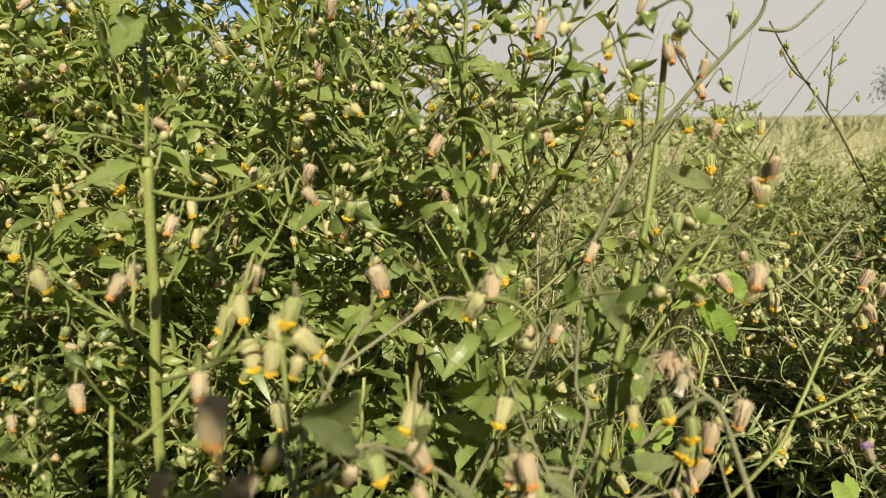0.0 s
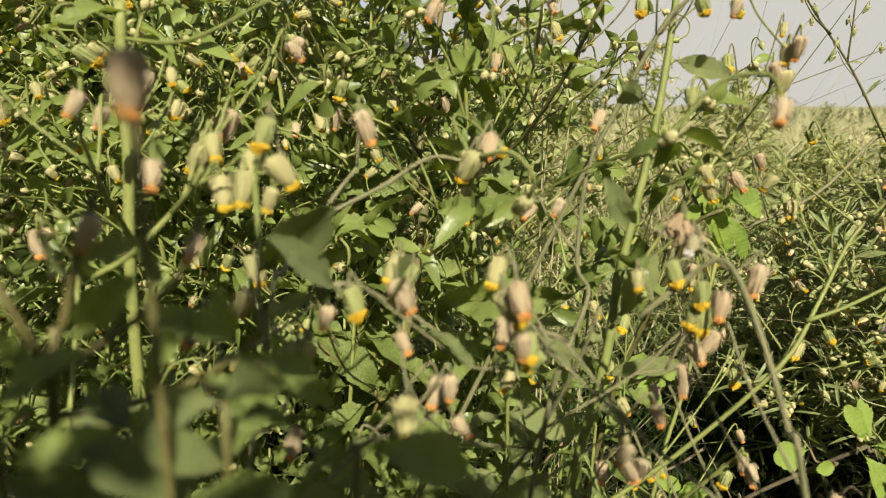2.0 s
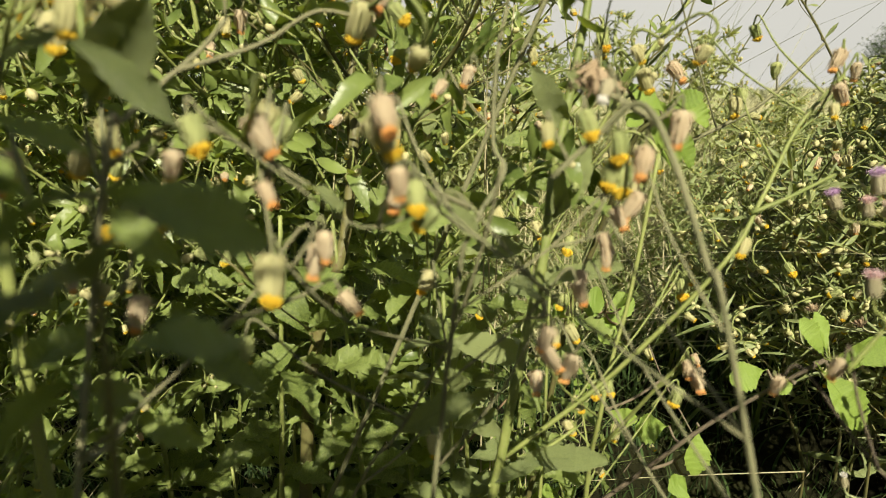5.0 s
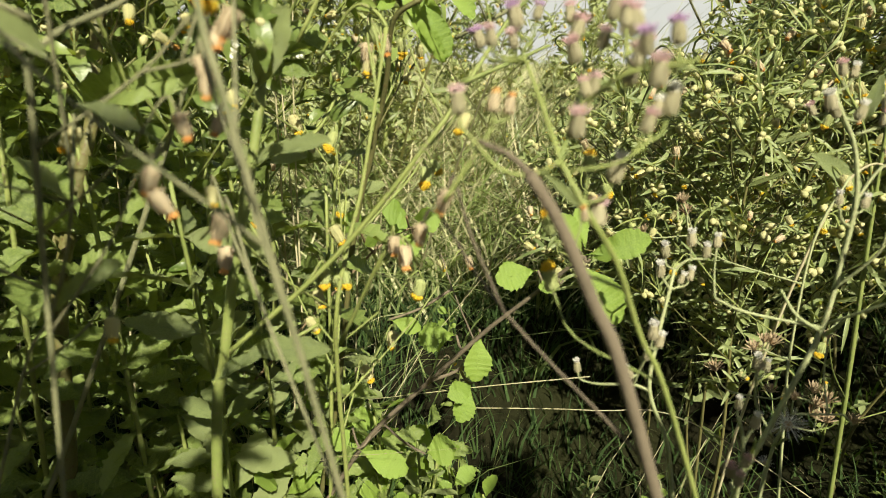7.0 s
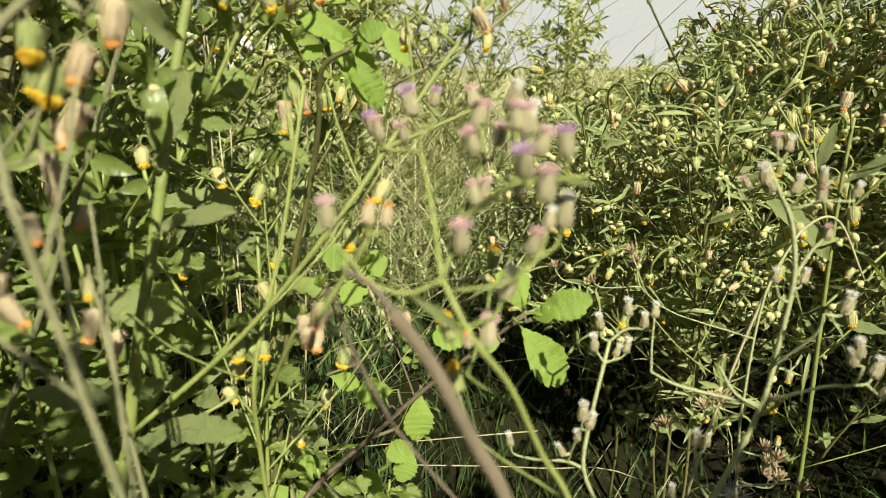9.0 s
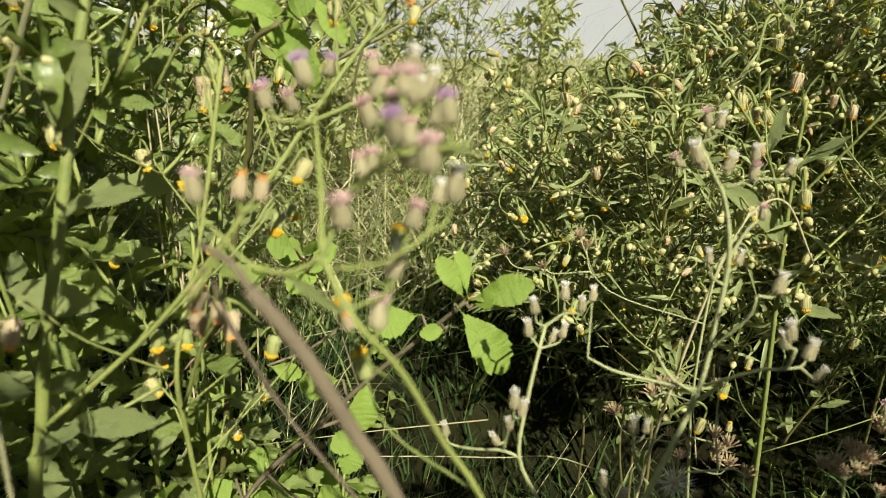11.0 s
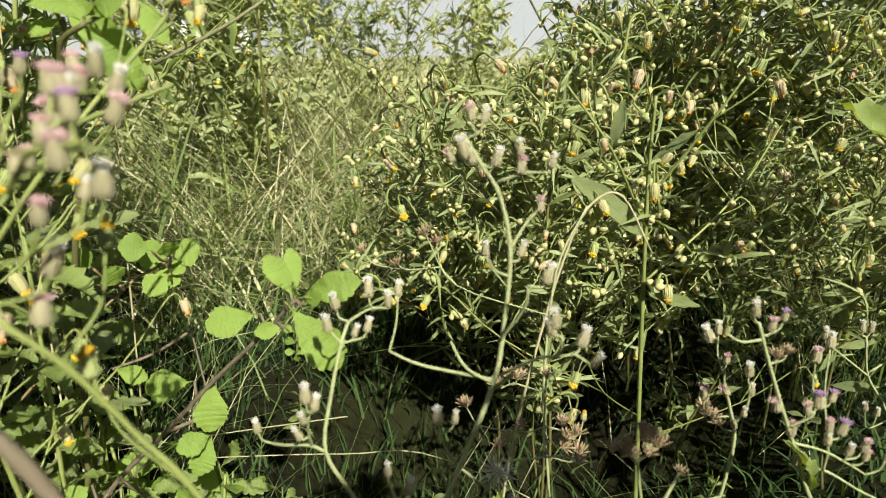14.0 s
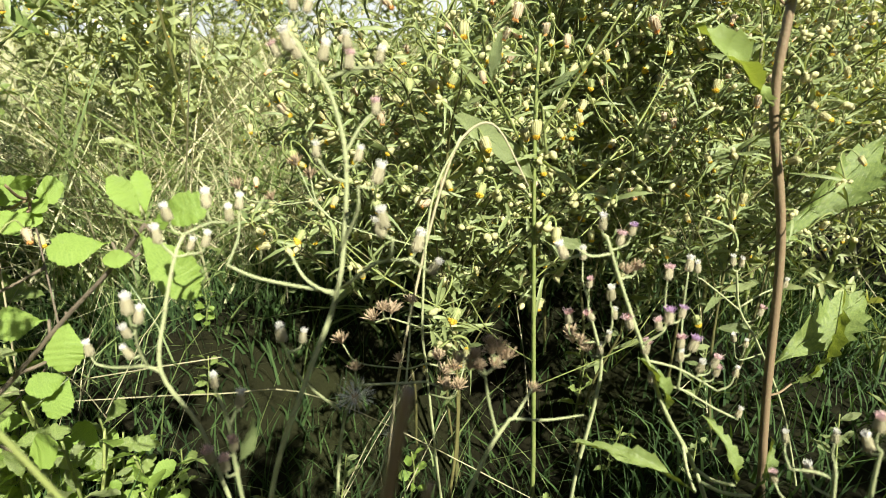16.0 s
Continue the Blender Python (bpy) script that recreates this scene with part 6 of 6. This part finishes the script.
def far_weed(seed, height, n_branch, per_leaf, per_head, leaf_len, leaf_mat, label, broad=1.0):
    """A weed of the middle distance: stems, foliage and heads each joined."""
    rnd = random.Random(seed)
    plant = thing("meadow_weed", label, "weed", "weeds in the meadow")
    sv, sf, lv, lf, cv, cf, fv, ff = [], [], [], [], [], [], [], []

    def put(vs, fs, v, f):
        o = len(vs)
        vs += v
        fs += [tuple(j + o for j in q) for q in f]

    lean = Vector((rnd.uniform(-0.1, 0.1), rnd.uniform(-0.1, 0.1), 1))
    trunk = spline([lean * (height * q) + Vector((rnd.uniform(-1, 1), rnd.uniform(-1, 1), 0)) * 0.01 * q for q in (-0.02, 0.33, 0.66, 1)], 6)
    put(sv, sf, *tube_geo(trunk, 0.0032, 0.001, 6))
    ang = rnd.uniform(0, 6)
    for b in range(n_branch):
        ang += 2.4 + rnd.uniform(-0.3, 0.3)
        q = 0.1 + 0.88 * (b + 0.5) / n_branch
        start = trunk[int(q * (len(trunk) - 1))]
        ln = height * 0.36 * (1.2 - q) * rnd.uniform(0.7, 1.3) + 0.03
        line = curved_branch(start, ang, rnd.uniform(0.5, 1.4), ln, rnd, 3)
        put(sv, sf, *tube_geo(line, 0.0010, 0.0005, 4))
        for k in range(per_leaf):
            p = line[rnd.randrange(len(line))]
            d = Vector((rnd.uniform(-1, 1), rnd.uniform(-1, 1), rnd.uniform(-0.3, 0.9))).normalized()
            l2 = leaf_len * rnd.uniform(0.5, 1.2)
            leaflet(lv, lf, p, d, Vector((rnd.uniform(-1, 1), rnd.uniform(-1.2, 0.8), 0.7)), l2, l2 * rnd.uniform(0.09, 0.16) * broad, rnd.uniform(-0.3, 0.9))
        for k in range(per_head):
            p = line[-1 - k % 4] + Vector((rnd.uniform(-1, 1), rnd.uniform(-1, 1), rnd.uniform(-0.6, 1))) * 0.016
            axis = Vector((rnd.uniform(-0.8, 0.8), rnd.uniform(-0.8, 0.8), -1))
            rot = axis.to_track_quat("Z", "Y").to_matrix()
            sz = rnd.uniform(0.005, 0.010)
            v, f = lathe([(0.1, 0), (0.3, 0.12), (0.32, 0.35), (0.24, 0.68)], 6)
            put(cv, cf, [p + rot @ (q2 * sz) for q2 in v], f)
            v, f = lathe([(0.22, 0.68), (0.22, 0.80), (0.08, 0.92)], 6)
            put(fv, ff, [p + rot @ (q2 * sz) for q2 in v], f)
    tagged(part("stalk_mass", mesh_of("stalk_mass", sv, sf, M_STEM), plant), kind="stuff")
    tagged(part("foliage", mesh_of("foliage", lv, lf, leaf_mat), plant), kind="stuff")
    tagged(part("bloom_mass", mesh_of("bloom_mass", cv, cf, M_CUPPALE if seed % 2 else M_CUP), plant), kind="stuff")
    tagged(part("floret_mass", mesh_of("floret_mass", fv, ff, M_YELLOW if seed % 3 else M_ORANGE), plant), kind="stuff")
    return plant


far = [far_weed(400 + i, h, 26, 24, 2, 0.024, mt, "hazy green weed with pale flower heads in the meadow") for i, (h, mt) in enumerate(((0.40, M_MEADOWLEAF), (0.44, M_MEADOWLEAF), (0.38, M_HAIRY)))]
tall = [far_weed(450 + i, h, 30, 20, 3, 0.031, M_LEAF, "tall dense weed with small pale flower heads", 1.7) for i, h in enumerate((0.62, 0.66))]
# the tall weeds go on to the left and behind; those close at the camera's back are unseen shadow casters
for x, y in spots(-0.85, -0.12, 0.62, 1.25, 22, 0.08):
    settle(tall[rng.randrange(2)], x, y, rng.uniform(0.9, 1.15))
# second group: out of view, added for its shadow on the left
for x, y in spots(-0.9, -0.36, 0.05, 0.6, 8, 0.1) + spots(-0.36, -0.2, -0.50, -0.30, 6, 0.06):
    settle(tall[rng.randrange(2)], x, y, rng.uniform(0.82, 0.92))
# out of view, added to shade the nearest plants on the left
for x, y in spots(-0.06, 0.005, -0.29, -0.24, 4, 0.024):
    settle(tall[rng.randrange(2)], x, y, rng.uniform(1.10, 1.15))
# out of view, added to throw shadow into the hollow
for x, y in spots(0.40, 1.1, -0.44, -0.30, 26, 0.05):
    settle(tall[rng.randrange(2)], x, y, rng.uniform(1.0, 1.05) if x < 0.52 else rng.uniform(0.79, 0.85))
for x, y in spots(0.50, 1.6, 0.66, 1.5, 36, 0.08) + spots(0.92, 1.5, 0.30, 0.7, 10, 0.1):
    settle(far[rng.randrange(3)], x, y, rng.uniform(0.85, 1.1))
for x, y in spots(-1.6, 0.2, 1.2, 2.6, 16, 0.16) + spots(0.75, 2.4, 1.4, 2.8, 18, 0.16) + spots(0.15, 0.8, 1.5, 2.3, 7, 0.16):
    settle(far[rng.randrange(3)], x, y, rng.uniform(0.75, 1.0))
for x, y in [p for p in spots(-3, 3.4, -3, 2.2, 60, 0.3) if p[1] < -0.65 or abs(p[0] - 0.2) > 1.3]:
    settle(rng.choice(far + tall), x, y, rng.uniform(0.8, 1.1))
for x, y, s in ((0.38, 1.75, 1.25), (0.45, 1.9, 1.4), (0.64, 1.40, 1.2), (0.56, 1.8, 1.4), (0.70, 1.55, 1.35)):
    settle(far[rng.randrange(3)], x, y, s)
for x, y, s in ((0.0, 1.3, 1.3), (0.08, 1.45, 1.4), (-0.08, 1.4, 1.35), (0.16, 1.6, 1.45), (0.26, 1.7, 1.45), (0.10, 1.35, 1.5), (0.15, 1.24, 1.45), (0.05, 1.5, 1.5)):
    settle(far[rng.randrange(2)], x, y, s)
for x, y in ((0.47, 0.90), (0.60, 1.0), (0.56, 1.2)):
    settle(far[rng.randrange(3)], x, y, rng.uniform(0.6, 0.85))
for x, y in spots(-4, 7, 2.6, 7, 20, 0.4):
    settle(far[rng.randrange(3)], x, y, rng.uniform(0.9, 1.2))
for p, (x, y) in zip(far + tall, ((-0.3, 1.3), (0.8, 0.95), (0.95, 0.8), (-0.1, 0.74), (-0.4, 0.7))):
    p.matrix_basis = pose(x, y, 0)


# ---- distance ----
def haze():
    """Bright hazy sky low over the far side of the field."""
    m = bpy.data.materials.new("haze")
    m.use_nodes = True
    n = m.node_tree.nodes
    link = m.node_tree.links.new
    n.remove(n["Principled BSDF"])
    glow = n.new("ShaderNodeEmission")
    tc = n.new("ShaderNodeTexCoord")
    soft = n.new("ShaderNodeTexNoise")
    soft.inputs["Scale"].default_value = 0.02
    ramp = n.new("ShaderNodeValToRGB")
    ramp.color_ramp.elements[0].color = (0.45, 0.43, 0.395, 1)
    ramp.color_ramp.elements[1].color = (0.54, 0.515, 0.475, 1)
    link(tc.outputs["Object"], soft.inputs["Vector"])
    link(soft.outputs["Fac"], ramp.inputs["Fac"])
    # clear blue above the sloping upper edge of the haze
    xyz = n.new("ShaderNodeSeparateXYZ")
    link(tc.outputs["Object"], xyz.inputs["Vector"])
    slope = n.new("ShaderNodeMath")
    slope.operation = "MULTIPLY_ADD"
    slope.inputs[1].default_value = -0.12
    link(xyz.outputs["X"], slope.inputs[0])
    link(xyz.outputs["Z"], slope.inputs[2])
    edge = n.new("ShaderNodeMapRange")
    edge.interpolation_type = "SMOOTHSTEP"
    edge.inputs["From Min"].default_value, edge.inputs["From Max"].default_value = 16.5, 21.5
    link(slope.outputs[0], edge.inputs["Value"])
    mix = n.new("ShaderNodeMixRGB")
    mix.inputs["Color2"].default_value = (0.34, 0.46, 0.66, 1)
    link(edge.outputs["Result"], mix.inputs["Fac"])
    link(ramp.outputs["Color"], mix.inputs["Color1"])
    link(mix.outputs["Color"], glow.inputs["Color"])
    link(glow.outputs["Emission"], n["Material Output"].inputs["Surface"])
    verts, faces = [], []
    for i in range(33):
        a = math.radians(-100 + 200 * i / 32)
        for z in (-2, 20, 45):
            verts.append(Vector((math.sin(a) * 110, math.cos(a) * 110, z)))
    for i in range(32):
        for k in range(2):
            q = i * 3 + k
            faces.append((q, q + 3, q + 4, q + 1))
    tagged(new("backdrop", mesh_of("backdrop", verts, faces, m)), "pale grey haze low in the sky", "sky", kind="structure")


haze()


def far_tree(x, y, height, seed, label="hazy dark green tree on the far edge of the field"):
    rnd = random.Random(seed)
    tree = thing("tree", label, "tree", "trees on the far edge", (x, y, 0))
    v, f = tube_geo(spline([Vector((0, 0, -0.1)), Vector((0.1, 0, height * 0.3)), Vector((0, 0.1, height * 0.75))], 4), height * 0.03, height * 0.008, 7)
    limbs = []
    for k in range(9):
        a = k * 2.4
        s = Vector((0.05, 0, height * (0.22 + 0.05 * k)))
        e = s + Vector((math.cos(a), math.sin(a), 0.8)) * height * 0.22
        tv, tf = tube_geo(spline([s, s.lerp(e, 0.5) + Vector((0, 0, 0.1)), e], 3), height * 0.012, height * 0.004, 5)
        o = len(v)
        v += tv
        f += [tuple(j + o for j in q) for q in tf]
        limbs.append(e)
    part("trunk", mesh_of("trunk", v, f, M_BARK), tree)
    lv, lf = [], []
    clumps = limbs + [Vector((0, 0, height * 0.85))]
    for k in range(2600):
        c = rnd.choice(clumps)
        p = c + Vector((rnd.gauss(0, 1), rnd.gauss(0, 1), rnd.gauss(0, 0.75))) * height * 0.085
        d = Vector((rnd.uniform(-1, 1), rnd.uniform(-1, 1), rnd.uniform(-1, 1))).normalized()
        s = d.orthogonal().normalized()
        ln = height * 0.022
        o = len(lv)
        lv += [p, p + d * ln + s * ln * 0.5, p + d * ln * 2, p + d * ln - s * ln * 0.5]
        lf.append((o, o + 1, o + 2, o + 3))
    tagged(part("crown", mesh_of("crown", lv, lf, M_FARLEAF), tree), kind="stuff")


for x, y, h, s in ((31, 40, 4.6, 1), (-6, 60, 7.5, 3), (-14, 62, 7, 4), (2, 66, 8, 5), (-30, 58, 7, 6), (-40, 60, 8, 7)):
    far_tree(x, y, h, s)


def box(x0, y0, z0, x1, y1, z1, bevel=0.02):
    bm = bmesh.new()
    bmesh.ops.create_cube(bm, size=1)
    bmesh.ops.scale(bm, vec=(x1 - x0, y1 - y0, z1 - z0), verts=bm.verts)
    bmesh.ops.translate(bm, vec=((x0 + x1) / 2, (y0 + y1) / 2, (z0 + z1) / 2), verts=bm.verts)
    bmesh.ops.bevel(bm, geom=bm.edges[:], offset=bevel, segments=1, affect="EDGES")
    v = [q.co.copy() for q in bm.verts]
    f = [tuple(q.index for q in p.verts) for p in bm.faces]
    bm.free()
    return v, f


def house():
    """A low white house far across the field."""
    h = thing("house", "distant low white house with a grey roof", "house", "", (-9.5, 70, 0))
    part("wall", mesh_of("wall", *box(-5, 0, -0.1, 5, 6, 4.4), M_PLASTER, smooth=False), h)
    v = [Vector(q) for q in ((-5.5, -0.5, 4.4), (5.5, -0.5, 4.4), (5.5, 6.5, 4.4), (-5.5, 6.5, 4.4), (-5.5, 3, 6.4), (5.5, 3, 6.4))]
    part("roof", mesh_of("roof", v, [(0, 1, 5, 4), (2, 3, 4, 5), (0, 4, 3), (1, 2, 5), (3, 2, 1, 0)], M_ROOF, smooth=False), h)
    for x in (-3.4, -0.6, 2.2):
        w = part("window", mesh_of("window", *box(x, -0.06, 1.6, x + 1.2, 0.02, 3.2), M_PLASTER, smooth=False), h)
        part("pane", mesh_of("pane", *box(x + 0.12, -0.09, 1.72, x + 1.08, -0.062, 3.08, 0.01), M_DARKPANE, smooth=False), w)


house()
